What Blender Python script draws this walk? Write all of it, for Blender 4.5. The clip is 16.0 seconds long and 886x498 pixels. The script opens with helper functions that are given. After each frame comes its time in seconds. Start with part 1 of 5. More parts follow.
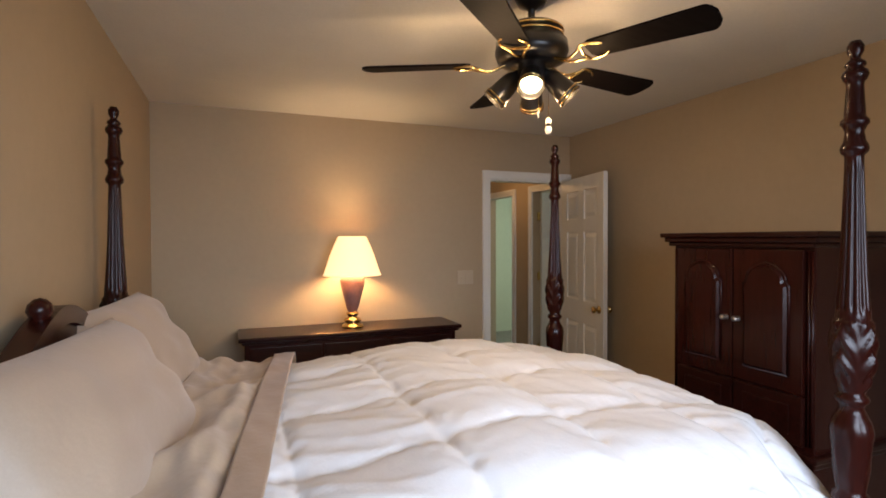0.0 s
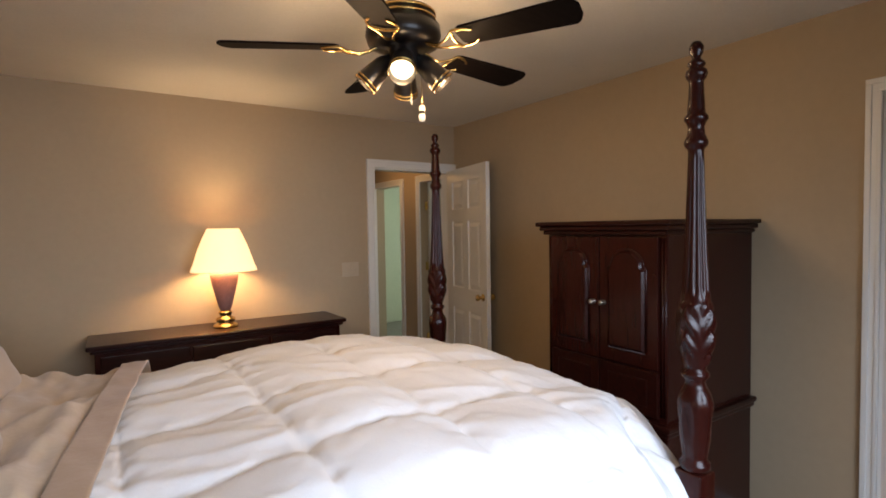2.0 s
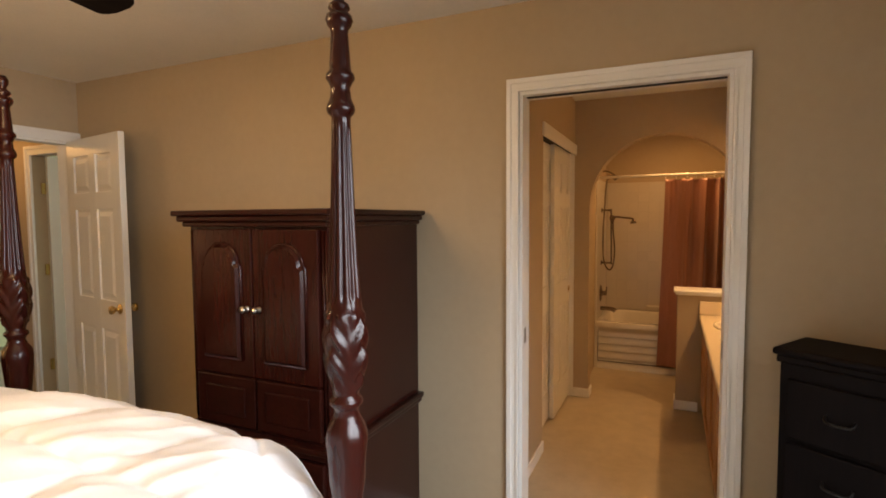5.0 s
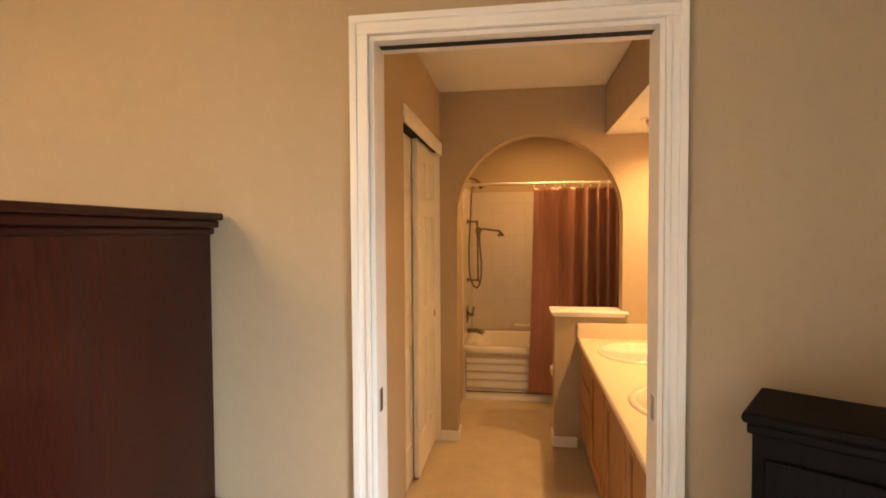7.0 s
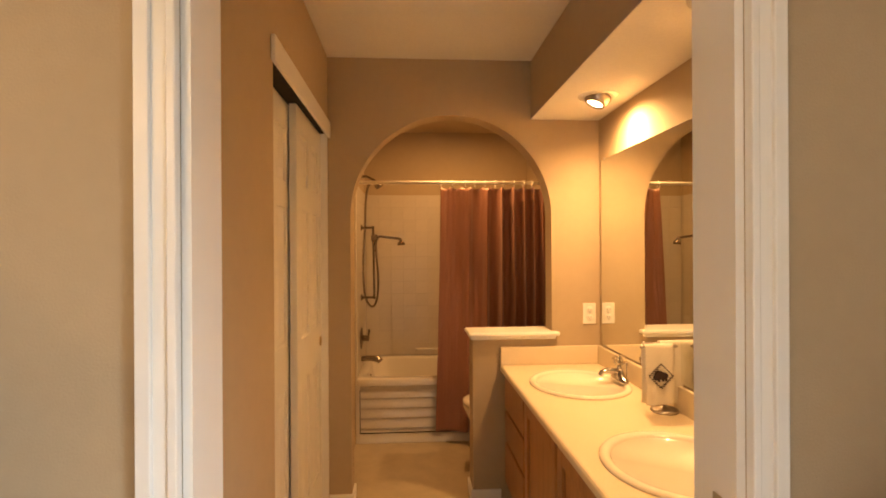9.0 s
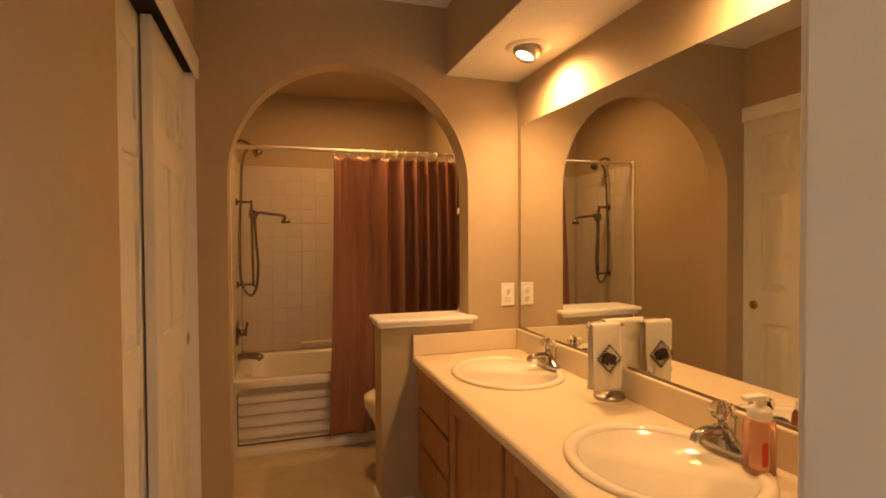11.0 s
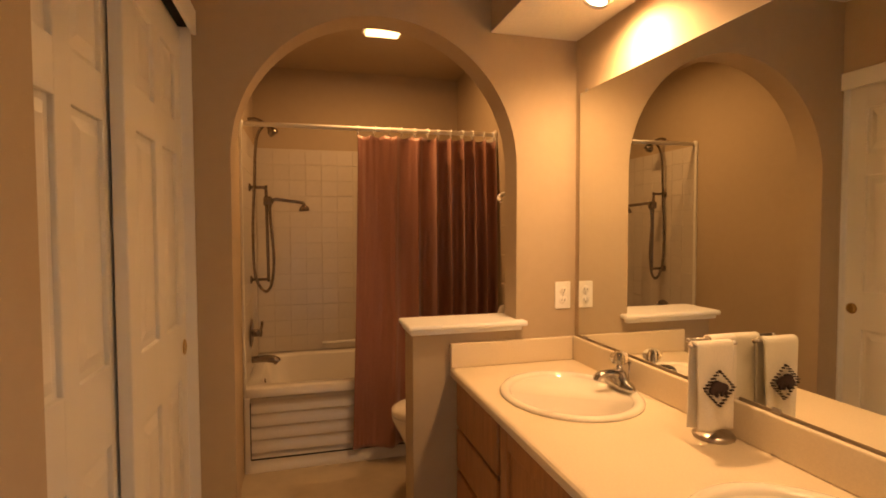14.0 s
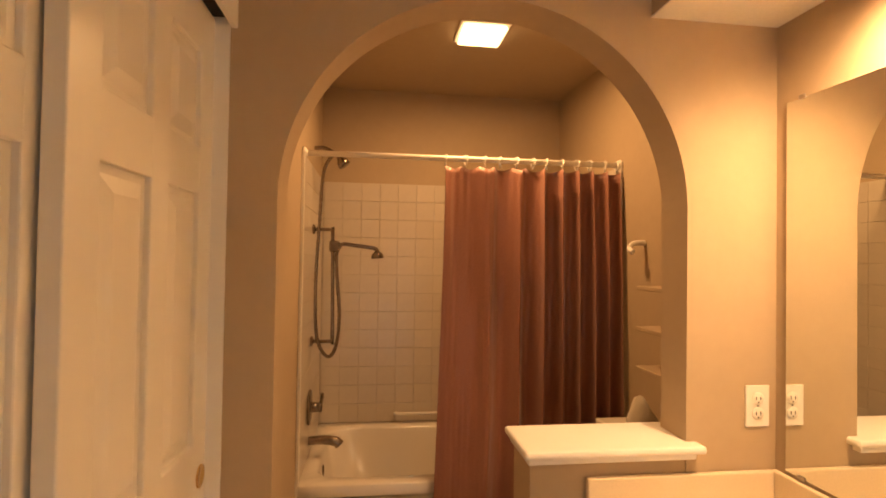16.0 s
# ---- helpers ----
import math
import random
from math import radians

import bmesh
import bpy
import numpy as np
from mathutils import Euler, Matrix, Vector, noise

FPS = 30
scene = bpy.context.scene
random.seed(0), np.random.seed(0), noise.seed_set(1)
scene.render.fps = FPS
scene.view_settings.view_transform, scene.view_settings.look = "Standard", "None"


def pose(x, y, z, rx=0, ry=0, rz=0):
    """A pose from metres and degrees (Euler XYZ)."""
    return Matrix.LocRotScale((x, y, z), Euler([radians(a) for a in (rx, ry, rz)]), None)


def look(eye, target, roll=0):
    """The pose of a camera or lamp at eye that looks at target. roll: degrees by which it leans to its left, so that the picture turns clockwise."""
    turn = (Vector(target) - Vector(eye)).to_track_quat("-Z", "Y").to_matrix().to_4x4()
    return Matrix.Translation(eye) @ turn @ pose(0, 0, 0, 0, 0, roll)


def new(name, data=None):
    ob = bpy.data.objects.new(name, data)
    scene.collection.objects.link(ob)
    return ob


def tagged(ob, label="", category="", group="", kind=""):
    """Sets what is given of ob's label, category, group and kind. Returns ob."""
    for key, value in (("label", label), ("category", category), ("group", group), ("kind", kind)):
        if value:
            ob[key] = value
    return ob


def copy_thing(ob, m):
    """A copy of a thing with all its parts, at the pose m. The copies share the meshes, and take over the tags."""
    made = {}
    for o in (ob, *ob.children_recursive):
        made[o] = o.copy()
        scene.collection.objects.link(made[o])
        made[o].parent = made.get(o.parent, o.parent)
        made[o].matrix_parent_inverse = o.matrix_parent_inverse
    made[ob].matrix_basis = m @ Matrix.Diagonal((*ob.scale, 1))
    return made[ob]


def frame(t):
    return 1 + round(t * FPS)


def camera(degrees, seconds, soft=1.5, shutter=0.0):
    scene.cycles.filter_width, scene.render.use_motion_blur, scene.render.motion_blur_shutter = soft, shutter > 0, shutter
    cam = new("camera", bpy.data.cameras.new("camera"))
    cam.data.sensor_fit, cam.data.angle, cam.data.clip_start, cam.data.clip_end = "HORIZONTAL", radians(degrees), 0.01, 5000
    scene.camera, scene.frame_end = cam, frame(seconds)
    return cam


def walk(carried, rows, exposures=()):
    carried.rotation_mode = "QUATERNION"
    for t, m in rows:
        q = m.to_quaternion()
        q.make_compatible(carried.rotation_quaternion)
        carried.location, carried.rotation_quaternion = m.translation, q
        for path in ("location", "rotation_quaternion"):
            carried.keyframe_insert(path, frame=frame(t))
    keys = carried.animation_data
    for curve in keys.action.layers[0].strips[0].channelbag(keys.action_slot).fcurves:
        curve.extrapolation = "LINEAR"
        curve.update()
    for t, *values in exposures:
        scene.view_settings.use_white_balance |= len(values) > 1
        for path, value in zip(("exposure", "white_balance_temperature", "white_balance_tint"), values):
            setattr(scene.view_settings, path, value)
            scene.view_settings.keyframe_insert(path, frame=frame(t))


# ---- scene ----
# camera and walk: seconds, x, y, z, yaw, pitch, roll
cam = camera(81.4, 16.0, soft=1.8)
ROWS = [
    (0.0, 0.000, 0.000, 1.505, -21.776, -1.012, 0.177),
    (0.5, 0.025, 0.003, 1.506, -23.995, -1.381, 0.282),
    (1.0, 0.052, 0.016, 1.509, -26.850, -1.825, 0.440),
    (1.5, 0.084, 0.022, 1.509, -29.725, -1.992, 0.663),
    (2.0, 0.105, 0.033, 1.510, -33.426, -2.260, 0.880),
    (2.5, 0.131, 0.049, 1.507, -37.452, -2.328, 0.896),
    (3.0, 0.169, 0.067, 1.505, -41.837, -2.430, 1.090),
    (3.5, 0.212, 0.100, 1.500, -47.628, -2.450, 1.328),
    (4.0, 0.273, 0.138, 1.488, -54.839, -2.567, 1.425),
    (4.5, 0.380, 0.157, 1.488, -61.308, -3.045, 0.967),
    (5.0, 0.571, 0.191, 1.497, -65.912, -3.410, 0.400),
    (7.5, 1.544, 0.417, 1.452, -84.520, -1.088, 0.200),
    (8.0, 1.753, 0.440, 1.415, -87.392, -0.286, 0.000),
    (8.5, 1.911, 0.463, 1.409, -90.888, 0.086, 0.300),
    (9.0, 2.076, 0.503, 1.399, -93.812, 0.000, 0.300),
    (9.5, 2.232, 0.532, 1.401, -97.384, -0.344, 0.200),
    (10.0, 2.332, 0.567, 1.378, -101.889, -0.573, 0.300),
    (12.5, 2.685, 0.620, 1.265, -110.003, -2.005, 0.000),
    (13.0, 2.744, 0.605, 1.254, -110.012, -2.178, -0.100),
    (13.5, 2.831, 0.579, 1.270, -108.888, -2.378, 0.000),
    (14.0, 2.901, 0.568, 1.323, -105.142, -2.292, 0.200),
    (14.5, 3.015, 0.564, 1.372, -102.069, -1.547, 0.200),
    (15.0, 3.199, 0.575, 1.420, -99.557, -0.802, -0.100),
    (15.5, 3.348, 0.579, 1.449, -97.583, -0.029, -0.500),
    (16.0, 3.563, 0.572, 1.437, -97.498, 1.031, -0.900),
]
EXPOSURES = [(0.0, -0.12, 6150, 16), (3.0, -0.1, 6200, 16), (4.0, 0.05, 6500, 16), (5.0, 0.65, 7200, 16), (7.5, 1.42, 7450, 16), (9.0, 1.25, 7700, 16), (10.0, 1.0, 7700, 18), (12.5, 0.8, 7500, 20), (14.5, 0.9, 7000, 20), (16.0, 1.32, 6650, 18)]
walk(cam, [(t, pose(x, y, z, 90 + p, r, a)) for t, x, y, z, a, p, r in ROWS], EXPOSURES)

# ---- light ----
world = bpy.data.worlds.new("world")
scene.world = world
world.use_nodes = True
sky = world.node_tree.nodes.new("ShaderNodeTexSky")
sky.sky_type = "NISHITA"
sky.sun_disc = False
sky.sun_elevation, sky.sun_rotation = radians(38), radians(150)
world.node_tree.links.new(sky.outputs[0], world.node_tree.nodes["Background"].inputs[0])
world.node_tree.nodes["Background"].inputs[1].default_value = 0.1
WARM = (1.0, 0.66, 0.32)


def lamp(name, kind, m, power, color, size=0.1, size_y=None, spot=None):
    data = bpy.data.lights.new(name, kind)
    data.energy, data.color = power, color
    if kind == "AREA":
        data.size = size
        if size_y:
            data.shape, data.size_y = "RECTANGLE", size_y
    else:
        data.shadow_soft_size = size
    if spot:
        data.spot_size, data.spot_blend = radians(spot), 1.0
    ob = new(name, data)
    ob.matrix_world = m
    return ob


XE, YN, XW, YS, ZC = 2.83, 3.955, -0.54, -1.05, 2.44      # bedroom
XB, X2, YL, YM, XT, XK = 2.95, 4.897, 0.937, -0.564, 5.81, 6.66  # bath: door wall, arch wall, closet wall, mirror wall, tub front, tub back
FAN = (1.07, 1.745)
# daylight in the bedroom window behind the viewer, and in the far room past the hall
lamp("window_daylight", "AREA", look((0.75, YS - 0.05, 1.5), (0.75, 2.2, -0.5)), 50, (0.75, 0.88, 1.0), 1.7, 1.2).data.spread = radians(108)
lamp("side_room_daylight", "AREA", look((4.9, 4.28, 1.6), (3.4, 4.95, 1.2)), 16, (0.80, 0.93, 1.0), 0.8, 1.2)
lamp("far_room_daylight", "AREA", look((5.2, 5.7, 1.6), (3, 5.6, 1.2)), 30, (0.82, 1.0, 0.85), 1.0, 1.2)
# bulbs
for k in range(4):
    a = radians(238 + 90 * k)
    c = Vector((FAN[0] + 0.115 * math.cos(a), FAN[1] + 0.115 * math.sin(a), 2.10))
    lamp("fan_bulb_light", "POINT", Matrix.Translation(c + Vector((0.085 * math.cos(a), 0.085 * math.sin(a), -0.085))), 5.2, WARM, 0.03)
lamp("table_lamp_light", "POINT", Matrix.Translation((0.775, 3.72, 1.38)), 23, WARM, 0.05)
# the spot at x = 3.48 is an unseen extra that brightens the near counter
for vx, power in ((4.44, 36), (3.48, 18)):
    lamp("vanity_spot_light", "SPOT", look((vx - 0.01, -0.425, 2.055), (vx, -0.66, 1.2)), power, (1.0, 0.58, 0.25), 0.035, spot=172)
lamp("shower_light", "AREA", look((5.77, 0.125, 2.395), (5.77, 0.125, 0)), 7.0, (1.0, 0.54, 0.2), 0.22, 0.16)
# added warm fill for the hall walls, no fixture belongs to it
lamp("hall_fill_light", "POINT", Matrix.Translation((2.45, 5.2, 2.2)), 6, (1.0, 0.55, 0.2), 0.08)

# ---- materials ----


def material(name, color, rough=0.5, metal=0.0, grain=0.0, grain_scale=60, blotch=0.0, blotch_scale=2.5, bump=0.0, bump_scale=150, stretch=None, color2=None, emit=None, emit_strength=0.0, coat=0.0, glass=0.0, sheen=0.0, vary=0.0, spec=0.5):
    m = bpy.data.materials.new(name)
    m.use_nodes = True
    nt = m.node_tree
    b = nt.nodes["Principled BSDF"]
    b.inputs["Roughness"].default_value, b.inputs["Metallic"].default_value = rough, metal
    b.inputs["Coat Weight"].default_value = coat
    b.inputs["Specular IOR Level"].default_value = spec
    b.inputs["Coat Roughness"].default_value = 0.12
    b.inputs["Transmission Weight"].default_value = glass
    b.inputs["Sheen Weight"].default_value = sheen
    if emit:
        b.inputs["Emission Color"].default_value = (*emit, 1)
        b.inputs["Emission Strength"].default_value = emit_strength
    coord = nt.nodes.new("ShaderNodeTexCoord")
    mp = nt.nodes.new("ShaderNodeMapping")
    nt.links.new(coord.outputs["Object"], mp.inputs["Vector"])
    if stretch:
        mp.inputs["Scale"].default_value = stretch

    def noise_tex(scale, detail=5.0, rough_=0.6):
        n = nt.nodes.new("ShaderNodeTexNoise")
        n.inputs["Scale"].default_value, n.inputs["Detail"].default_value, n.inputs["Roughness"].default_value = scale, detail, rough_
        nt.links.new(mp.outputs[0], n.inputs["Vector"])
        return n

    def mixed(a, f, lo, hi):
        x = nt.nodes.new("ShaderNodeMix")
        x.data_type = "RGBA"
        r = nt.nodes.new("ShaderNodeMapRange")
        r.inputs[1].default_value, r.inputs[2].default_value = 0.35, 0.65
        nt.links.new(f, r.inputs[0])
        nt.links.new(r.outputs[0], x.inputs[0])
        x.inputs[6].default_value, x.inputs[7].default_value = lo, hi
        if a is not None:
            x.blend_type = "MULTIPLY"
        return x

    c2 = color2 or tuple(c * (1 - grain) for c in color)
    x = mixed(None, noise_tex(grain_scale).outputs["Fac"], (*color, 1), (*c2, 1))
    out = x.outputs[2]
    if blotch or vary:
        y = nt.nodes.new("ShaderNodeMix")
        y.data_type, y.blend_type = "RGBA", "MULTIPLY"
        y.inputs[0].default_value = 1.0
        nt.links.new(out, y.inputs[6])
        r = nt.nodes.new("ShaderNodeMapRange")
        r.inputs[1].default_value, r.inputs[2].default_value = (0.0, 1.0) if vary else (0.3, 0.7)
        r.inputs[3].default_value, r.inputs[4].default_value = 1 - (vary or blotch), 1.0
        if vary:
            oi = nt.nodes.new("ShaderNodeObjectInfo")
            nt.links.new(oi.outputs["Random"], r.inputs[0])
        else:
            nt.links.new(noise_tex(blotch_scale, 3.0).outputs["Fac"], r.inputs[0])
        nt.links.new(r.outputs[0], y.inputs[7])
        out = y.outputs[2]
    nt.links.new(out, b.inputs["Base Color"])
    if bump:
        bn = nt.nodes.new("ShaderNodeBump")
        bn.inputs["Strength"].default_value, bn.inputs["Distance"].default_value = 1.0, bump
        nt.links.new(noise_tex(bump_scale, 3.0).outputs["Fac"], bn.inputs["Height"])
        nt.links.new(bn.outputs[0], b.inputs["Normal"])
    return m


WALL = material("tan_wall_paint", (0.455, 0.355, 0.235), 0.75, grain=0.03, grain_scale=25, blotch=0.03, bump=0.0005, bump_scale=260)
CEIL = material("ceiling_paint", (0.77, 0.74, 0.68), 0.9, grain=0.05, grain_scale=90, blotch=0.05, bump=0.002, bump_scale=120)
TRIM = material("white_trim_paint", (0.82, 0.81, 0.78), 0.38, grain=0.015, grain_scale=12, blotch=0.03)
DOORP = material("white_door_paint", (0.78, 0.76, 0.70), 0.3, grain=0.02, grain_scale=20, blotch=0.03, bump=0.0002, bump_scale=60, stretch=(1, 1, 0.12))
CARPET = material("grey_beige_carpet", (0.36, 0.33, 0.29), 1.0, grain=0.4, grain_scale=260, blotch=0.15, bump=0.006, bump_scale=300)
VINYL = material("beige_vinyl_floor", (0.52, 0.43, 0.30), 0.32, grain=0.12, grain_scale=9, blotch=0.14, blotch_scale=3, bump=0.0006, bump_scale=30)
MAHOG = material("dark_red_mahogany", (0.033, 0.0057, 0.0035), 0.27, spec=0.22, grain=0.25, grain_scale=14, blotch=0.3, bump=0.0004, bump_scale=40, stretch=(6, 6, 0.6), coat=0.1)
MAHOGH = material("dark_mahogany_top", (0.030, 0.0056, 0.0035), 0.28, spec=0.22, grain=0.5, grain_scale=9, blotch=0.3, bump=0.0004, bump_scale=40, stretch=(0.6, 6, 6), coat=0.1)
BLACKW = material("near_black_wood", (0.008, 0.0048, 0.0048), 0.55, spec=0.1, grain=0.4, grain_scale=12, blotch=0.3, bump=0.0004, stretch=(5, 5, 0.6))
OAK = material("honey_oak", (0.42, 0.20, 0.075), 0.4, grain=0.3, grain_scale=7, blotch=0.2, bump=0.0006, bump_scale=30, stretch=(9, 9, 0.7), color2=(0.31, 0.135, 0.045))
BRASS = material("polished_brass", (0.75, 0.52, 0.20), 0.2, 1.0, grain=0.15, grain_scale=40)
CHROME = material("polished_chrome", (0.55, 0.53, 0.51), 0.12, 1.0, grain=0.08, grain_scale=40)
DARKCH = material("dull_dark_chrome", (0.30, 0.25, 0.20), 0.22, 1.0, grain=0.2, grain_scale=50)
NICKEL = material("aged_nickel", (0.50, 0.45, 0.40), 0.28, 1.0, grain=0.2, grain_scale=50)
BLACKM = material("black_enamel", (0.012, 0.010, 0.009), 0.28, grain=0.3, grain_scale=60, blotch=0.2)
BLADE = material("black_fan_blade", (0.008, 0.0055, 0.005), 0.6, spec=0.04, grain=0.4, grain_scale=8, stretch=(1, 8, 8))
DUVET = material("white_cotton_duvet", (0.80, 0.79, 0.80), 0.85, grain=0.03, grain_scale=300, blotch=0.05, blotch_scale=4, bump=0.004, bump_scale=16, sheen=0.2)
SHEET = material("cream_satin_sheet", (0.51, 0.395, 0.28), 0.5, grain=0.04, grain_scale=220, blotch=0.08, blotch_scale=6, bump=0.004, bump_scale=14, sheen=0.3)
BAND = material("tan_sheet_band", (0.40, 0.26, 0.15), 0.55, grain=0.05, grain_scale=220, blotch=0.08, blotch_scale=6, bump=0.002, bump_scale=20, sheen=0.3)
PILLOW = material("cream_pillowcase", (0.48, 0.375, 0.28), 0.55, grain=0.04, grain_scale=220, blotch=0.06, bump=0.003, bump_scale=14, sheen=0.3)
SHADE = material("ivory_lampshade", (0.85, 0.70, 0.45), 0.9, grain=0.06, grain_scale=120, emit=(1.0, 0.62, 0.28), emit_strength=1.6)
CERAM = material("mauve_ceramic", (0.30, 0.15, 0.13), 0.35, grain=0.15, grain_scale=60, blotch=0.15)
BULB = material("lit_bulb", (1, 0.9, 0.7), 0.5, emit=(1.0, 0.78, 0.42), emit_strength=14)
LENS = material("warm_light_lens", (0.9, 0.7, 0.45), 0.5, emit=(1.0, 0.66, 0.28), emit_strength=2.6)
BULBIN = material("lit_reflector", (0.9, 0.7, 0.4), 0.4, emit=(1.0, 0.62, 0.25), emit_strength=2.2)
PORC = material("cream_porcelain", (0.80, 0.74, 0.62), 0.12, grain=0.03, grain_scale=8, blotch=0.03, coat=0.3)
LAMIN = material("cream_laminate", (0.74, 0.63, 0.46), 0.35, grain=0.06, grain_scale=160, blotch=0.05)
TILE = material("white_glazed_tile", (0.60, 0.54, 0.455), 0.3, grain=0.04, grain_scale=30, vary=0.05, coat=0.3)
GROUT = material("pale_grout", (0.53, 0.475, 0.40), 0.8, grain=0.08, grain_scale=90)
ACRYL = material("white_acrylic_tub", (0.74, 0.70, 0.63), 0.18, grain=0.03, grain_scale=10, blotch=0.05, coat=0.3)
CURT = material("mauve_brown_curtain", (0.32, 0.135, 0.085), 0.42, grain=0.12, grain_scale=200, blotch=0.1, bump=0.001, bump_scale=120, sheen=0.4, color2=(0.27, 0.108, 0.068))
MIRROR = material("silvered_mirror", (0.86, 0.87, 0.82), 0.012, 1.0)
TOWEL = material("white_terry_towel", (0.78, 0.72, 0.60), 0.95, grain=0.15, grain_scale=350, bump=0.003, bump_scale=380, sheen=0.4)
THREAD = material("dark_embroidery", (0.035, 0.015, 0.012), 0.8, grain=0.3, grain_scale=300)
CRYSTAL = material("clear_crystal", (0.95, 0.93, 0.9), 0.03, glass=1.0)
SOAP = material("pink_liquid_soap", (0.95, 0.55, 0.42), 0.06, glass=0.85, grain=0.05)
IVORY = material("tan_ivory_plastic", (0.52, 0.43, 0.31), 0.4, grain=0.03, grain_scale=40)
WHITEP = material("white_plastic", (0.80, 0.77, 0.70), 0.35, grain=0.03, grain_scale=40)
DARK = material("dark_gap", (0.02, 0.017, 0.014), 0.9, grain=0.3, grain_scale=30)
GREENW = material("pale_green_wall_paint", (0.58, 0.60, 0.46), 0.8, grain=0.05, grain_scale=30, blotch=0.05)
GLASS = material("window_glass", (1, 1, 1), 0.01, glass=1.0)
REDLAB = material("red_label", (0.55, 0.05, 0.03), 0.5, grain=0.1)
STEEL = material("grey_steel", (0.45, 0.43, 0.40), 0.35, 1.0, grain=0.1)

# ---- mesh tools ----


def finish(name, bm, mat, parent=None, smooth=False):
    bmesh.ops.recalc_face_normals(bm, faces=bm.faces[:])
    me = bpy.data.meshes.new(name)
    bm.to_mesh(me)
    bm.free()
    me.materials.append(mat)
    if smooth:
        me.polygons.foreach_set("use_smooth", [True] * len(me.polygons))
        me.update()
    ob = new(name, me)
    if parent:
        ob.parent = parent
        ob.matrix_parent_inverse = parent.matrix_world.inverted()
    return ob


def holder(name, loc, rz=0.0):
    e = new(name)
    e.matrix_world = pose(*loc, 0, 0, rz)
    bpy.context.view_layer.update()
    return e


def add_box(bm, lo, hi, bevel=0.0, m=None):
    lo, hi = Vector(lo), Vector(hi)
    g = bmesh.ops.create_cube(bm, size=1.0)
    for v in g["verts"]:
        v.co = Vector(((lo[i] + hi[i]) / 2 + v.co[i] * (hi[i] - lo[i])) for i in range(3))
    vs = g["verts"]
    if bevel:
        es = list({e for v in vs for e in v.link_edges})
        r = bmesh.ops.bevel(bm, geom=es, offset=bevel, segments=2, affect="EDGES", profile=0.5)
        vs = list({v for f in r["faces"] for v in f.verts} | {v for v in vs if v.is_valid})
    if m is not None:
        for v in vs:
            v.co = m @ v.co
    return vs


def box(name, lo, hi, mat, parent=None, bevel=0.003, m=None):
    bm = bmesh.new()
    add_box(bm, lo, hi, bevel, m)
    return finish(name, bm, mat, parent)


def boxes(name, pairs, mat, parent=None, bevel=0.0, m=None):
    bm = bmesh.new()
    for lo, hi in pairs:
        add_box(bm, lo, hi, bevel, m)
    return finish(name, bm, mat, parent)


def add_lathe(bm, profile, seg=32, m=None, sx=1.0, sy=1.0, ripple=None, caps=True):
    rings = []
    for r, z in profile:
        ring = []
        for k in range(seg):
            a = 2 * math.pi * k / seg
            rr = r * (ripple(a, z) if ripple else 1.0)
            co = Vector((rr * math.cos(a) * sx, rr * math.sin(a) * sy, z))
            ring.append(bm.verts.new(m @ co if m is not None else co))
        rings.append(ring)
    for a, b in zip(rings, rings[1:]):
        for k in range(seg):
            bm.faces.new((a[k], a[(k + 1) % seg], b[(k + 1) % seg], b[k]))
    for ring, (r, z) in ((rings[0], profile[0]), (rings[-1], profile[-1])):
        if caps and r > 1e-5:
            bm.faces.new(ring)
    return rings


def lathe(name, profile, mat, parent=None, m=None, seg=32, sx=1.0, sy=1.0, ripple=None, smooth=True, caps=True):
    bm = bmesh.new()
    add_lathe(bm, profile, seg, m, sx, sy, ripple, caps)
    return finish(name, bm, mat, parent, smooth)


def smooth_path(pts, n=8):
    p = [Vector(q) for q in pts]
    out = []
    for i in range(len(p) - 1):
        a, b, c, d = p[max(i - 1, 0)], p[i], p[i + 1], p[min(i + 2, len(p) - 1)]
        for k in range(n):
            t = k / n
            out.append(0.5 * ((2 * b) + (c - a) * t + (2 * a - 5 * b + 4 * c - d) * t * t + (3 * b - a - 3 * c + d) * t ** 3))
    return out + [p[-1]]


def add_tube(bm, pts, r, seg=10, flat=1.0):
    rings = []
    up = Vector((0.03, 0.02, 1)).normalized()
    for i, p in enumerate(pts):
        d = (pts[min(i + 1, len(pts) - 1)] - pts[max(i - 1, 0)]).normalized()
        s = d.cross(up)
        s = s.normalized() if s.length > 1e-3 else Vector((1, 0, 0))
        u = s.cross(d).normalized()
        rr = r(i / max(len(pts) - 1, 1)) if callable(r) else r
        rings.append([bm.verts.new(p + rr * (math.cos(a) * s + flat * math.sin(a) * u)) for a in [2 * math.pi * k / seg for k in range(seg)]])
    for a, b in zip(rings, rings[1:]):
        for k in range(seg):
            bm.faces.new((a[k], a[(k + 1) % seg], b[(k + 1) % seg], b[k]))
    bm.faces.new(rings[0])
    bm.faces.new(rings[-1])


def tube(name, pts, r, mat, parent=None, n=8, seg=10, flat=1.0):
    bm = bmesh.new()
    add_tube(bm, smooth_path(pts, n) if n else [Vector(p) for p in pts], r, seg, flat)
    return finish(name, bm, mat, parent, True)


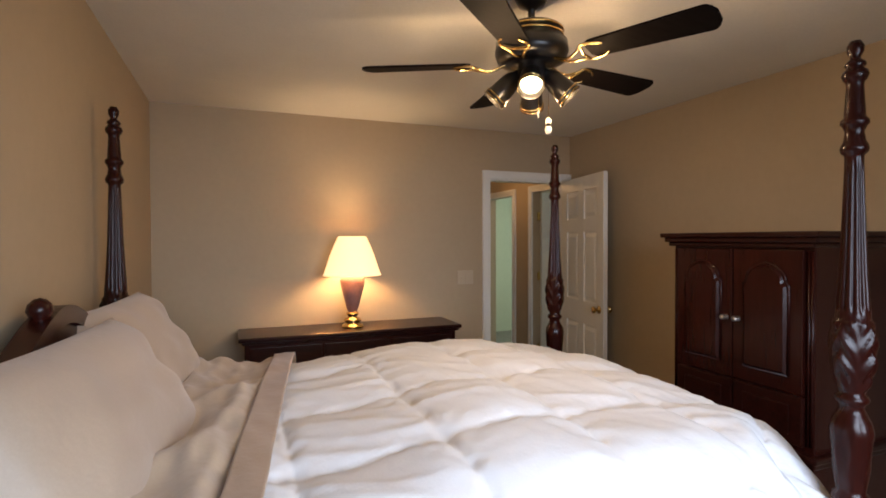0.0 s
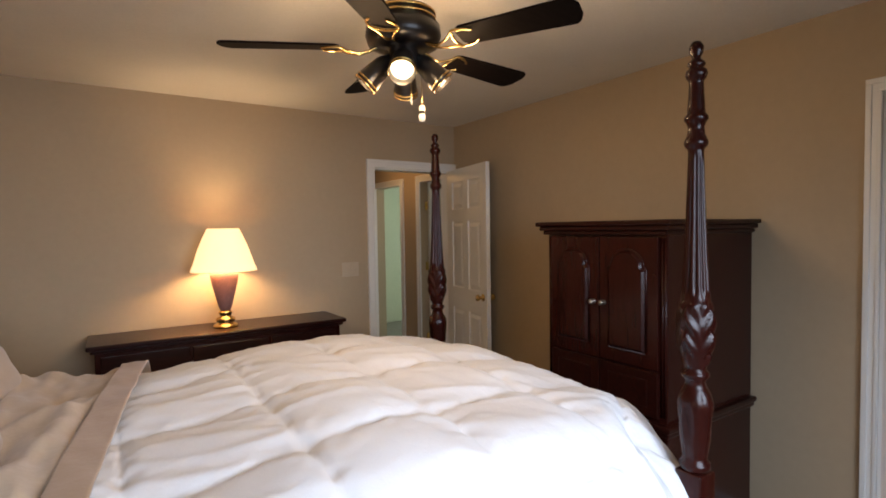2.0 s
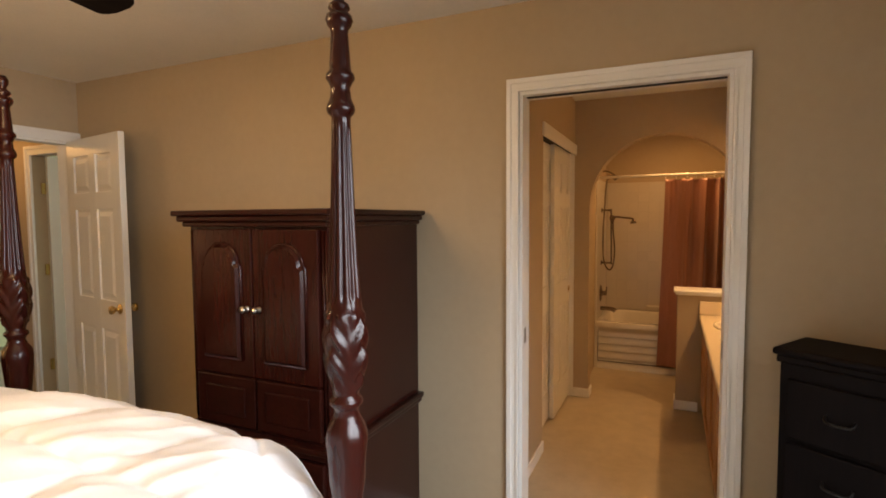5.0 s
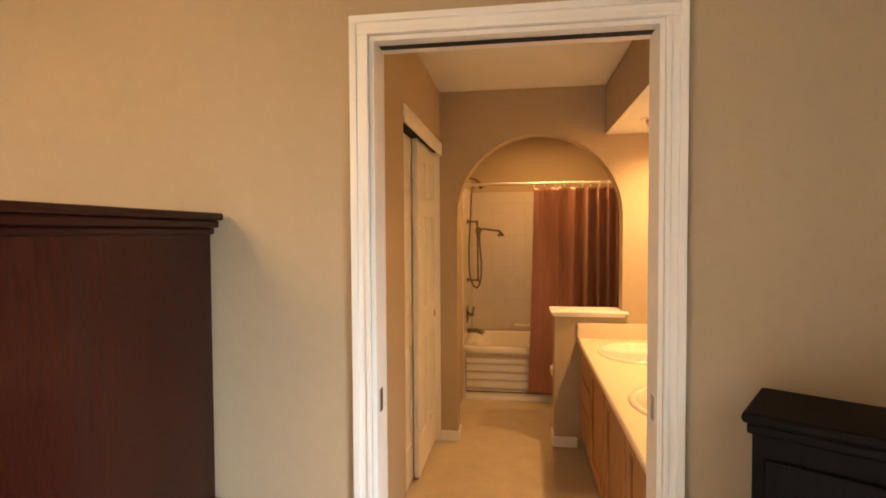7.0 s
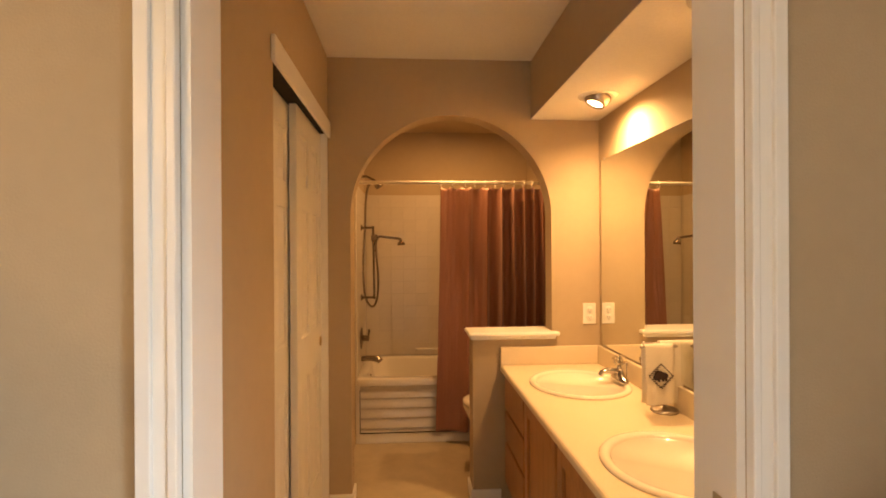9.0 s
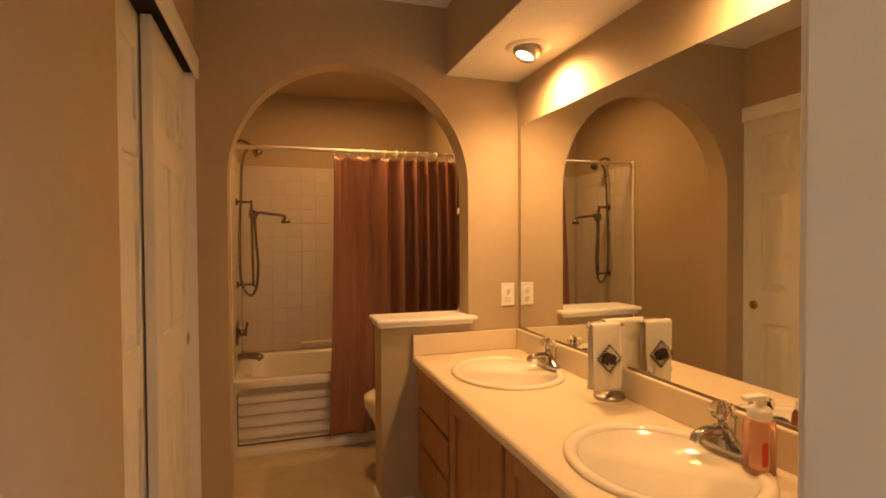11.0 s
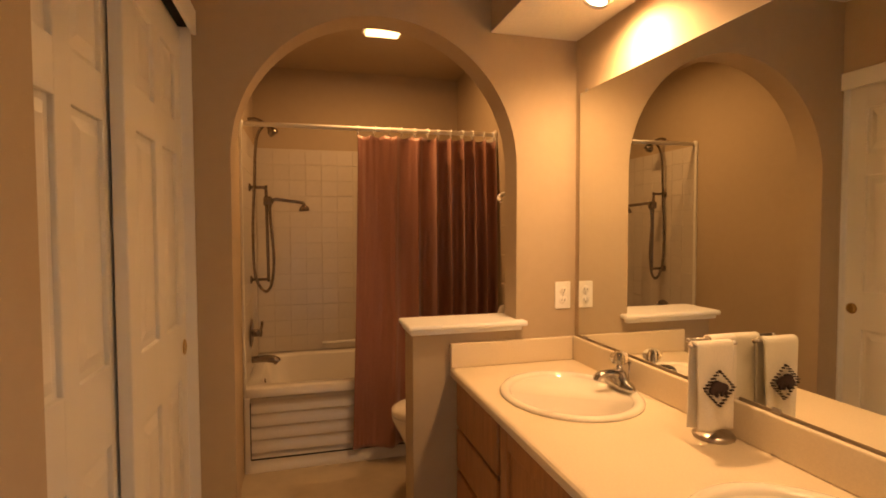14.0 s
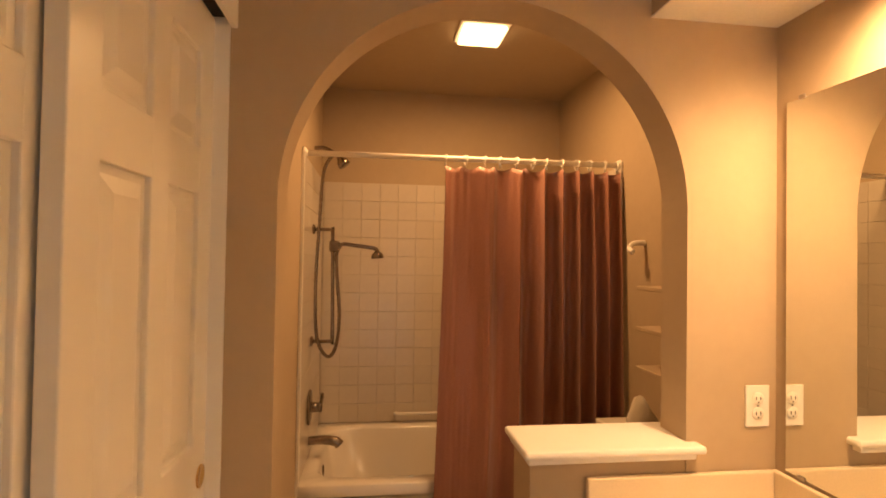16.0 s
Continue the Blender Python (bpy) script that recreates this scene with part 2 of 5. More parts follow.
def grid(name, f, nu, nv, mat, parent=None, thick=0.0):
    """A cloth sheet f(u, v), u and v from 0 to 1, with a thickness."""
    bm = bmesh.new()
    vs = [[bm.verts.new(f(i / nu, j / nv)) for j in range(nv + 1)] for i in range(nu + 1)]
    for i in range(nu):
        for j in range(nv):
            bm.faces.new((vs[i][j], vs[i + 1][j], vs[i + 1][j + 1], vs[i][j + 1]))
    ob = finish(name, bm, mat, parent, True)
    if thick:
        mod = ob.modifiers.new("thick", "SOLIDIFY")
        mod.thickness = thick
        mod.offset = -1
    return ob


def structure(ob, label=""):
    return tagged(ob, label, kind="structure")

# ---- structure ----
structure(box("floor", (XW - 0.1, YS - 0.1, -0.08), (XE + 0.06, YN + 0.06, 0), CARPET, None, 0), "grey-beige bedroom carpet")
structure(box("floor_bath", (XE + 0.06, YM - 0.4, -0.08), (XK + 0.1, YL + 0.7, 0), VINYL, None, 0), "glossy beige vinyl bathroom floor")
structure(box("floor_hall", (1.2, YN + 0.06, -0.08), (6.0, 7.6, 0), CARPET, None, 0), "grey carpet of the hall")
structure(box("ceiling", (XW - 0.1, YS - 0.1, ZC), (XE + 0.06, YN + 0.06, ZC + 0.1), CEIL, None, 0), "off-white textured bedroom ceiling")
structure(box("ceiling_bath", (XE + 0.06, YM - 0.4, ZC), (XK + 0.1, YL + 0.7, ZC + 0.1), CEIL, None, 0), "cream bathroom ceiling")
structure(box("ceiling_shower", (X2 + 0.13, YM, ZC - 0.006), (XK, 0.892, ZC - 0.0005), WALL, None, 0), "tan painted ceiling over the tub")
structure(box("ceiling_hall", (1.2, YN + 0.06, ZC), (6.0, 7.6, ZC + 0.1), CEIL, None, 0), "hall ceiling")
structure(box("wall_west", (XW - 0.1, YS - 0.1, 0), (XW, YN + 0.12, ZC), WALL, None, 0), "tan painted wall behind the bed")
# window wall behind the viewer
WX0, WX1, WZ0, WZ1 = -0.15, 1.65, 0.85, 2.15
structure(boxes("wall_south", [((XW, YS - 0.1, 0), (WX0, YS, ZC)), ((WX1, YS - 0.1, 0), (XE, YS, ZC)), ((WX0, YS - 0.1, 0), (WX1, YS, WZ0)), ((WX0, YS - 0.1, WZ1), (WX1, YS, ZC))], WALL), "tan painted wall with a window")
win = structure(holder("window_1", (0.75, YS - 0.08, WZ0)), "white framed bedroom window")
boxes("frame", [((WX0, YS - 0.09, WZ0), (WX0 + 0.05, YS - 0.06, WZ1)), ((WX1 - 0.05, YS - 0.09, WZ0), (WX1, YS - 0.06, WZ1)), ((0.725, YS - 0.09, WZ0), (0.775, YS - 0.06, WZ1)), ((WX0, YS - 0.092, WZ0), (WX1, YS - 0.062, WZ0 + 0.05)), ((WX0, YS - 0.092, WZ1 - 0.05), (WX1, YS - 0.062, WZ1))], TRIM, win)
DX0, DX1, DZ = 2.006, 2.77, 2.03      # hall door opening
BZ = 2.054                            # bath door height
structure(boxes("wall_north", [((XW, YN, 0), (DX0, YN + 0.12, ZC)), ((DX1, YN, 0), (XE + 0.12, YN + 0.12, ZC)), ((DX0, YN, DZ), (DX1, YN + 0.12, ZC))], WALL), "tan painted bedroom wall")
BY0, BY1 = -0.010, 0.826               # bath door opening
structure(boxes("wall_east", [((XE, YS - 0.1, 0), (XB, BY0, ZC)), ((XE, BY1, 0), (XB, YN, ZC)), ((XE, BY0, BZ), (XB, BY1, ZC))], WALL), "tan painted wall with the bathroom doorway")


def casing_x(name, x, side, y0, y1, zt, w=0.053):
    """Stepped white casing round an opening in a wall that faces along x; side is -1 or 1."""
    t = structure(holder(name, (x, (y0 + y1) / 2, 0)), "white painted stepped door casing")
    for a, b, d in ((0.0, w, 0.014), (w * 0.62, w + 0.001, 0.022), (-0.001, 0.012, 0.019)):
        lo, hi = min(x, x + side * d), max(x, x + side * d)
        boxes("casing", [((lo, y0 - b, 0), (hi, y0 - a, zt + a)), ((lo, y1 + a, 0), (hi, y1 + b, zt + a)), ((lo, y0 - b, zt + a), (hi, y1 + b, zt + b))], TRIM, t, 0.002)
    return t


def casing_y(name, y, side, x0, x1, zt, w=0.065):
    t = structure(holder(name, ((x0 + x1) / 2, y, 0)), "white painted stepped door casing")
    for a, b, d in ((0.0, w, 0.014), (w * 0.62, w + 0.001, 0.022), (-0.001, 0.012, 0.019)):
        lo, hi = min(y, y + side * d), max(y, y + side * d)
        boxes("casing", [((x0 - b, lo, 0), (x0 - a, hi, zt + a)), ((x1 + a, lo, 0), (x1 + b, hi, zt + a)), ((x0 - b, lo, zt + a), (x1 + b, hi, zt + b))], TRIM, t, 0.002)
    return t


casing_x("trim_bath_door", XE, -1, BY0, BY1, BZ)
casing_x("trim_bath_door_inner", XB, 1, BY0, BY1, BZ, 0.05)
casing_y("trim_hall_door", YN, -1, DX0, DX1, DZ)
casing_y("trim_hall_door_outer", YN + 0.12, 1, DX0, DX1, DZ)
jam = structure(holder("trim_bath_jamb", (XE + 0.06, 0.4, 0)), "white pocket-door jamb with small steel strike plates")
boxes("jamb", [((XE + 0.001, BY1 - 0.015, 0), (XB - 0.001, BY1 - 0.001, BZ)), ((XE + 0.001, BY0 + 0.001, 0), (XB - 0.001, BY0 + 0.015, BZ)), ((XE + 0.001, BY0 + 0.015, BZ - 0.015), (XB - 0.001, BY1 - 0.015, BZ - 0.001))], TRIM, jam)
boxes("groove", [((XE + 0.045, BY0 + 0.02, BZ - 0.018), (XE + 0.075, BY1 - 0.02, BZ - 0.0155))], DARK, jam)
boxes("strike_plate", [((XE + 0.03, BY1 - 0.018, 0.92), (XE + 0.06, BY1 - 0.0155, 0.99)), ((XE + 0.03, BY0 + 0.0155, 0.93), (XE + 0.06, BY0 + 0.018, 1.0))], STEEL, jam, 0.001)
jam = structure(holder("trim_hall_jamb", (2.4, YN + 0.06, 0)), "white door jamb")
boxes("jamb", [((DX0 + 0.001, YN + 0.001, 0), (DX0 + 0.014, YN + 0.119, DZ)), ((DX1 - 0.014, YN + 0.001, 0), (DX1 - 0.001, YN + 0.119, DZ)), ((DX0 + 0.014, YN + 0.001, DZ - 0.014), (DX1 - 0.014, YN + 0.119, DZ - 0.001))], TRIM, jam)

# bath walls; the closet opening in the wall opposite the mirror
CX0, CX1, CZ = 3.77, 4.894, 2.035
structure(boxes("wall_closet", [((XB, YL, 0), (CX0, YL + 0.11, ZC)), ((CX1, YL, 0), (X2 + 0.13, YL + 0.11, ZC)), ((CX0, YL, CZ), (CX1, YL + 0.11, ZC))], WALL), "tan bathroom wall with the closet opening")
structure(boxes("wall_closet_back", [((CX0 - 0.1, YL + 0.6, 0), (CX1 + 0.1, YL + 0.66, ZC)), ((CX0 - 0.1, YL + 0.11, 0), (CX0 - 0.04, YL + 0.6, ZC)), ((CX1 + 0.04, YL + 0.11, 0), (CX1 + 0.1, YL + 0.6, ZC))], WALL), "closet inside walls")
structure(box("wall_mirror", (XB, YM - 0.12, 0), (XK + 0.1, YM, ZC), WALL, None, 0), "tan wall behind the vanity mirror")
structure(box("wall_shower_left", (X2 + 0.13, 0.892, 0), (XK + 0.1, 1.06, ZC), WALL, None, 0), "tan wall at the shower head")
structure(box("wall_shower_back", (XK, YM, 0), (XK + 0.1, 0.892, ZC), WALL, None, 0), "tan wall behind the tub")
SZ = 2.119
structure(box("soffit", (XB, YM, SZ), (X2, -0.178, ZC - 0.001), WALL, None, 0.002), "tan painted soffit over the vanity")
structure(box("soffit_underside", (XB, YM, SZ - 0.004), (X2, -0.176, SZ - 0.0005), CEIL, None, 0), "cream underside of the soffit")

# arch wall: outline of the opening over a thickness
AY0, AY1, AZ = -0.290, 0.818, 2.134
AR = (AY1 - AY0) / 2
AC, ASP = (AY0 + AY1) / 2, AZ - AR
XA = X2 + 0.13


def arch_wall():
    bm = bmesh.new()
    n = 48
    inner = [(AY0, 0.0)] + [(AC - AR * math.cos(math.pi * k / n), ASP + AR * math.sin(math.pi * k / n)) for k in range(n + 1)] + [(AY1, 0.0)]
    outer = [(YM, 0.0)]
    for k in range(n + 1):
        a = math.pi * k / n
        y, z = -math.cos(a), math.sin(a)
        s = min((AC - YM) / -y if y < -1e-6 else 9, (YL - AC) / y if y > 1e-6 else 9, (ZC - ASP) / z if z > 1e-6 else 9)
        outer.append((AC + y * s, ASP + z * s))
    outer.append((YL, 0.0))
    # keep the ceiling corners square
    for corner in ((YM, ZC), (YL, ZC)):
        k = min(range(len(outer)), key=lambda i: (outer[i][0] - corner[0]) ** 2 + (outer[i][1] - corner[1]) ** 2)
        outer[k] = corner
    rows = [[bm.verts.new((x, y, z)) for y, z in line] for x, line in ((X2, outer), (X2, inner), (XA, inner), (XA, outer))]
    for a, b in ((0, 1), (1, 2), (2, 3)):
        for k in range(len(inner) - 1):
            bm.faces.new((rows[a][k], rows[a][k + 1], rows[b][k + 1], rows[b][k]))
    ob = finish("wall_arch", bm, WALL)
    return ob


structure(arch_wall(), "tan wall with a round-headed archway")
HW = 0.155
structure(box("half_wall", (X2 + 0.002, AY0 - 0.001, 0), (XA + 0.03, HW, 0.905), WALL, None, 0.004), "tan half wall below the arch")
cap = structure(holder("half_wall_cap", (X2 + 0.07, -0.07, 0.905)), "cream painted ledge on the half wall")
box("ledge", (X2 - 0.045, AY0 - 0.035, 0.918), (XA + 0.05, HW + 0.025, 0.94), TRIM, cap, 0.008)
box("moulding", (X2 - 0.028, AY0 - 0.015, 0.9), (XA + 0.035, HW + 0.012, 0.918), TRIM, cap, 0.004)


def baseboard(name, runs):
    t = structure(holder(name, (*runs[0][0][:2], 0)), "white painted baseboard")
    for lo, hi in runs:
        box("board", (*lo, 0.001), (*hi, 0.075), TRIM, t, 0.004)


baseboard("baseboard", [((XE - 0.013, BY1 + 0.077), (XE - 0.001, YN - 0.8)), ((XE - 0.013, YS + 0.02), (XE - 0.001, BY0 - 0.077)), ((XW + 0.02, YN - 0.013), (DX0 - 0.07, YN - 0.001)), ((XW + 0.001, YS + 0.02), (XW + 0.013, YN - 0.02))])
baseboard("baseboard_bath", [((XB + 0.02, YL - 0.013), (CX0 - 0.002, YL - 0.001)), ((X2 - 0.013, AY1 - 0.013), (X2 - 0.001, YL - 0.001)), ((X2 - 0.012, 0.0), (X2 - 0.001, HW + 0.011)), ((X2 + 0.001, HW + 0.001), (XA + 0.028, HW + 0.013)), ((X2 + 0.0, AY1 - 0.013), (XA, AY1 - 0.001))])

# hall beyond the bedroom door: a side wall with two doorways
HX = 3.06
structure(boxes("wall_hall_east", [((HX, YN + 0.12, 0), (HX + 0.11, 4.18, ZC)), ((HX, 4.96, 0), (HX + 0.11, 5.40, ZC)), ((HX, 6.05, 0), (HX + 0.11, 7.6, ZC)), ((HX, 4.18, 2.03), (HX + 0.11, 4.96, ZC)), ((HX, 5.40, 2.03), (HX + 0.11, 6.05, ZC))], WALL), "tan hall wall with two doorways")
structure(boxes("wall_hall", [((1.2, YN + 0.12, 0), (1.3, 7.6, ZC)), ((1.3, 7.5, 0), (HX, 7.6, ZC))], WALL), "tan hall walls")
structure(boxes("wall_far_rooms", [((5.9, YN + 0.12, 0), (6.0, 7.6, ZC)), ((HX + 0.11, 7.5, 0), (5.9, 7.6, ZC)), ((HX + 0.11, YN + 0.12, 0), (5.9, YN + 0.2, ZC)), ((HX + 0.9, 5.15, 0), (5.9, 5.2, ZC))], GREENW), "pale green walls of the rooms past the hall")
casing_x("trim_hall_door_a", HX, -1, 4.18, 4.96, 2.03, 0.07)
casing_x("trim_hall_door_b", HX, -1, 5.40, 6.05, 2.03, 0.07)

# ---- doors ----


def panel_door(name, w, h, m, label, mat=DOORP, thick=0.035, knob_at=None, knob_mat=BRASS, pull_at=None):
    """A moulded six-panel door: hinge edge at x = 0, across +x, faces along y."""
    e = holder(name, (0, 0, 0))
    st, mid = w * 0.145, w * 0.13
    rails = [(0, 0.22), (0.80, 0.99), (1.56, 1.67), (h - 0.115, h)]
    y0, y1 = -thick / 2, thick / 2
    bm = bmesh.new()
    add_box(bm, (0.002, y0 + 0.012, 0.002), (w - 0.002, y1 - 0.012, h - 0.002))
    for x0, x1 in ((0, st), (w - st, w), (w / 2 - mid / 2, w / 2 + mid / 2)):
        add_box(bm, (x0, y0, 0), (x1, y1, h), 0.003)
    for z0, z1 in rails:
        for x0, x1 in ((st, w / 2 - mid / 2), (w / 2 + mid / 2, w - st)):
            add_box(bm, (x0 - 0.004, y0 + 0.0004, z0), (x1 + 0.004, y1 - 0.0004, z1), 0.003)
    finish("slab", bm, mat, e)
    for (a0, a1), (b0, b1) in zip(rails, rails[1:]):
        for x0, x1 in ((st, w / 2 - mid / 2), (w / 2 + mid / 2, w - st)):
            bm = bmesh.new()
            g = 0.014
            for s in (-1, 1):
                base, top = s * (thick / 2 - 0.0125), s * (thick / 2 - 0.002)
                lo = [(x0 + g, a1 + g), (x1 - g, a1 + g), (x1 - g, b0 - g), (x0 + g, b0 - g)]
                k = 0.03
                hi = [(x0 + g + k, a1 + g + k), (x1 - g - k, a1 + g + k), (x1 - g - k, b0 - g - k), (x0 + g + k, b0 - g - k)]
                A = [bm.verts.new((x, base, z)) for x, z in lo]
                B = [bm.verts.new((x, top, z)) for x, z in hi]
                bm.faces.new(B)
                for i in range(4):
                    bm.faces.new((A[i], A[(i + 1) % 4], B[(i + 1) % 4], B[i]))
            finish("panel", bm, mat, e)
    if knob_at:
        for s in (-1, 1):
            r = Matrix.Translation((knob_at[0], s * thick / 2, knob_at[1])) @ pose(0, 0, 0, -90 * s, 0, 0)
            lathe("knob", [(0.031, 0.0), (0.031, 0.006), (0.013, 0.009), (0.011, 0.028), (0.022, 0.036), (0.027, 0.048), (0.024, 0.058), (0.0, 0.062)], knob_mat, e, r, 20)
    if pull_at:
        r = Matrix.Translation((pull_at[0], -thick / 2, pull_at[1])) @ pose(0, 0, 0, 90, 0, 0)
        lathe("finger_pull", [(0.027, 0.0), (0.027, 0.003), (0.022, 0.0035), (0.018, 0.0005), (0.0, 0.0005)], BRASS, e, r, 24)
    e.matrix_world = m
    return tagged(e, label, "door")


panel_door("bedroom_door", 0.765, 2.02, pose(2.757, 3.945, 0.008, 0, 0, 259.2), "open white six-panel door with brass knobs", knob_at=(0.70, 0.95))
hd = panel_door("hall_room_door", 0.76, 2.02, pose(3.15, 4.935, 0.008, 0, 0, -7), "white six-panel door standing ajar in the hall", knob_at=(0.70, 0.95))
for z in (0.25, 1.05, 1.72):
    boxes("hinge", [((HX + 0.055, 4.944, z), (HX + 0.085, 4.9575, z + 0.09))], BRASS, hd, 0.001)
panel_door("closet_sliding_door", 0.60, 2.005, pose(4.29, YL + 0.053, 0.014), "white six-panel sliding closet door with brass finger pull", pull_at=(0.562, 0.90), thick=0.032)
panel_door("closet_sliding_door", 0.58, 2.005, pose(CX0 + 0.003, YL + 0.092, 0.014), "white six-panel sliding closet door on the rear track", thick=0.032)
ch = structure(holder("trim_closet_header", (4.37, YL, CZ)), "white closet header board and jambs")
boxes("header", [((CX0 - 0.03, YL - 0.016, CZ - 0.034), (X2 - 0.002, YL - 0.001, CZ + 0.05))], TRIM, ch, 0.003)
boxes("jamb", [((CX0 + 0.0002, YL + 0.001, 0), (CX0 + 0.0015, YL + 0.108, CZ)), ((CX1 - 0.008, YL + 0.001, 0), (CX1 - 0.001, YL + 0.108, CZ))], TRIM, ch)
boxes("track", [((CX0 + 0.002, YL + 0.004, CZ - 0.012), (CX1 - 0.009, YL + 0.105, CZ - 0.001))], DARK, ch)

# ---- bedroom things ----
# bed
bed = tagged(holder("four_poster_bed", (0.6, 1.7, 0)), "dark mahogany four-poster bed with carved fluted posts", "bed")
POST = [(0.0, 2.052), (0.012, 2.049), (0.019, 2.035), (0.018, 2.018), (0.011, 2.004), (0.013, 1.998), (0.022, 1.99), (0.024, 1.982), (0.018, 1.974), (0.027, 1.966), (0.030, 1.955), (0.026, 1.943), (0.020, 1.935), (0.019, 1.925), (0.024, 1.84), (0.031, 1.832), (0.032, 1.822), (0.026, 1.813), (0.021, 1.80), (0.024, 1.775), (0.030, 1.762), (0.032, 1.752), (0.029, 1.742), (0.021, 1.735), (0.020, 1.728), (0.022, 1.65), (0.026, 1.52), (0.031, 1.40), (0.037, 1.30), (0.038, 1.283), (0.041, 1.279), (0.043, 1.27), (0.047, 1.22), (0.047, 1.17), (0.040, 1.12), (0.030, 1.085), (0.027, 1.075), (0.036, 1.066), (0.037, 1.056), (0.029, 1.046), (0.026, 1.036), (0.031, 1.02), (0.040, 1.0), (0.044, 0.975), (0.042, 0.92), (0.035, 0.84), (0.031, 0.80), (0.040, 0.79), (0.040, 0.775), (0.034, 0.765)]
PROFILE = []
for (r0, z0), (r1, z1) in zip(POST, POST[1:]):
    n = max(1, int((z0 - z1) / 0.012))
    PROFILE += [(r0 + (r1 - r0) * k / n, z0 + (z1 - z0) * k / n) for k in range(n)]
PROFILE.append(POST[-1])
PROFILE = [(r * (1.10 if z < 1.74 else 1.05), z) for r, z in PROFILE]


def carving(a, z):
    if 1.30 < z < 1.725:
        return 1.0 - 0.17 * max(0.0, math.cos(12 * a)) * min(1, (1.725 - z) / 0.03)
    if 1.095 < z < 1.272:
        s = math.sin((z - 1.095) * 95 + 1.6 * abs(math.sin(2 * a)) * 3)
        return 1.0 + 0.13 * s * abs(math.cos(2 * a)) + 0.07 * math.cos(4 * a)
    if 0.80 < z < 1.02:
        return 1.0 + 0.06 * abs(math.sin(3 * a)) + 0.04 * math.sin(60 * z) * abs(math.cos(3 * a))
    return 1.0


def bed_post(x, y):
    bm = bmesh.new()
    m = Matrix.Translation((x, y, 0))
    add_lathe(bm, PROFILE, 72, m, ripple=carving)
    add_box(bm, (x - 0.042, y - 0.042, 0.30), (x + 0.042, y + 0.042, 0.765), 0.006)
    add_lathe(bm, [(0.036, 0.30), (0.044, 0.27), (0.030, 0.24), (0.042, 0.18), (0.034, 0.06), (0.04, 0.03), (0.036, 0.0)], 24, m)
    finish("post", bm, MAHOG, bed, True)


for p in ((1.588, 0.905), (1.705, 2.527), (-0.462, 2.45), (-0.462, 0.90)):
    bed_post(*p)


def headboard():
    bm = bmesh.new()
    n = 40
    y0, y1 = 0.945, 2.405
    top = [(y0 + (y1 - y0) * k / n, 1.12 + 0.16 * math.sin(math.pi * k / n) ** 0.8 + 0.03 * math.cos(4 * math.pi * k / n)) for k in range(n + 1)]
    for x0, x1, dz in ((-0.475, -0.445, 0.0), (-0.485, -0.43, None)):
        for k in range(n):
            (ya, za), (yb, zb) = top[k], top[k + 1]
            la = lb = 0.35
            if dz is None:
                la, lb, za, zb = za - 0.03, zb - 0.03, za + 0.02, zb + 0.02
            v = [bm.verts.new(c) for c in ((x0, ya, la), (x1, ya, la), (x1, yb, lb), (x0, yb, lb), (x0, ya, za), (x1, ya, za), (x1, yb, zb), (x0, yb, zb))]
            for f in ((0, 1, 5, 4), (2, 3, 7, 6), (4, 5, 6, 7), (1, 2, 6, 5), (3, 0, 4, 7)):
                bm.faces.new([v[i] for i in f])
    bmesh.ops.remove_doubles(bm, verts=bm.verts[:], dist=0.0005)
    finish("headboard", bm, MAHOG, bed)
    lathe("finial", [(0.035, 0.0), (0.042, 0.012), (0.02, 0.022), (0.03, 0.04), (0.042, 0.065), (0.036, 0.09), (0.018, 0.108), (0.0, 0.113)], MAHOG, bed, Matrix.Translation((-0.458, 1.56, 1.285)) @ Matrix.Scale(0.7, 4), 28)


headboard()
box("footboard", (1.60, 0.95, 0.36), (1.635, 2.48, 0.70), MAHOGH, bed, 0.006)
box("side_rail", (-0.42, 0.915, 0.34), (1.545, 0.94, 0.52), MAHOGH, bed, 0.004)
box("side_rail", (-0.42, 2.47, 0.34), (1.66, 2.495, 0.52), MAHOGH, bed, 0.004)
tagged(box("mattress", (-0.41, 1.0, 0.36), (1.40, 2.40, 0.80), PILLOW, None, 0.06), "cream mattress on the four-poster bed", "mattress")


def drape(s, a, b, rad, drop_a, drop_b):
    """Runs over a top from a to b with rounded shoulders and falls: s from 0 to 1 gives (place, height, slope)."""
    la, lb, arc = drop_a, drop_b, rad * math.pi / 2
    flat = b - a - 2 * rad
    d = s * (la + lb + 2 * arc + flat)
    if d < la:
        return a, -rad - (la - d)
    d -= la
    if d < arc:
        t = d / rad
        return a + rad - rad * math.cos(t), -rad + rad * math.sin(t)
    d -= arc
    if d < flat:
        return a + rad + d, 0.0
    d -= flat
    if d < arc:
        t = d / rad
        return b - rad + rad * math.sin(t), -rad + rad * math.cos(t)
    return b, -rad - (d - arc)


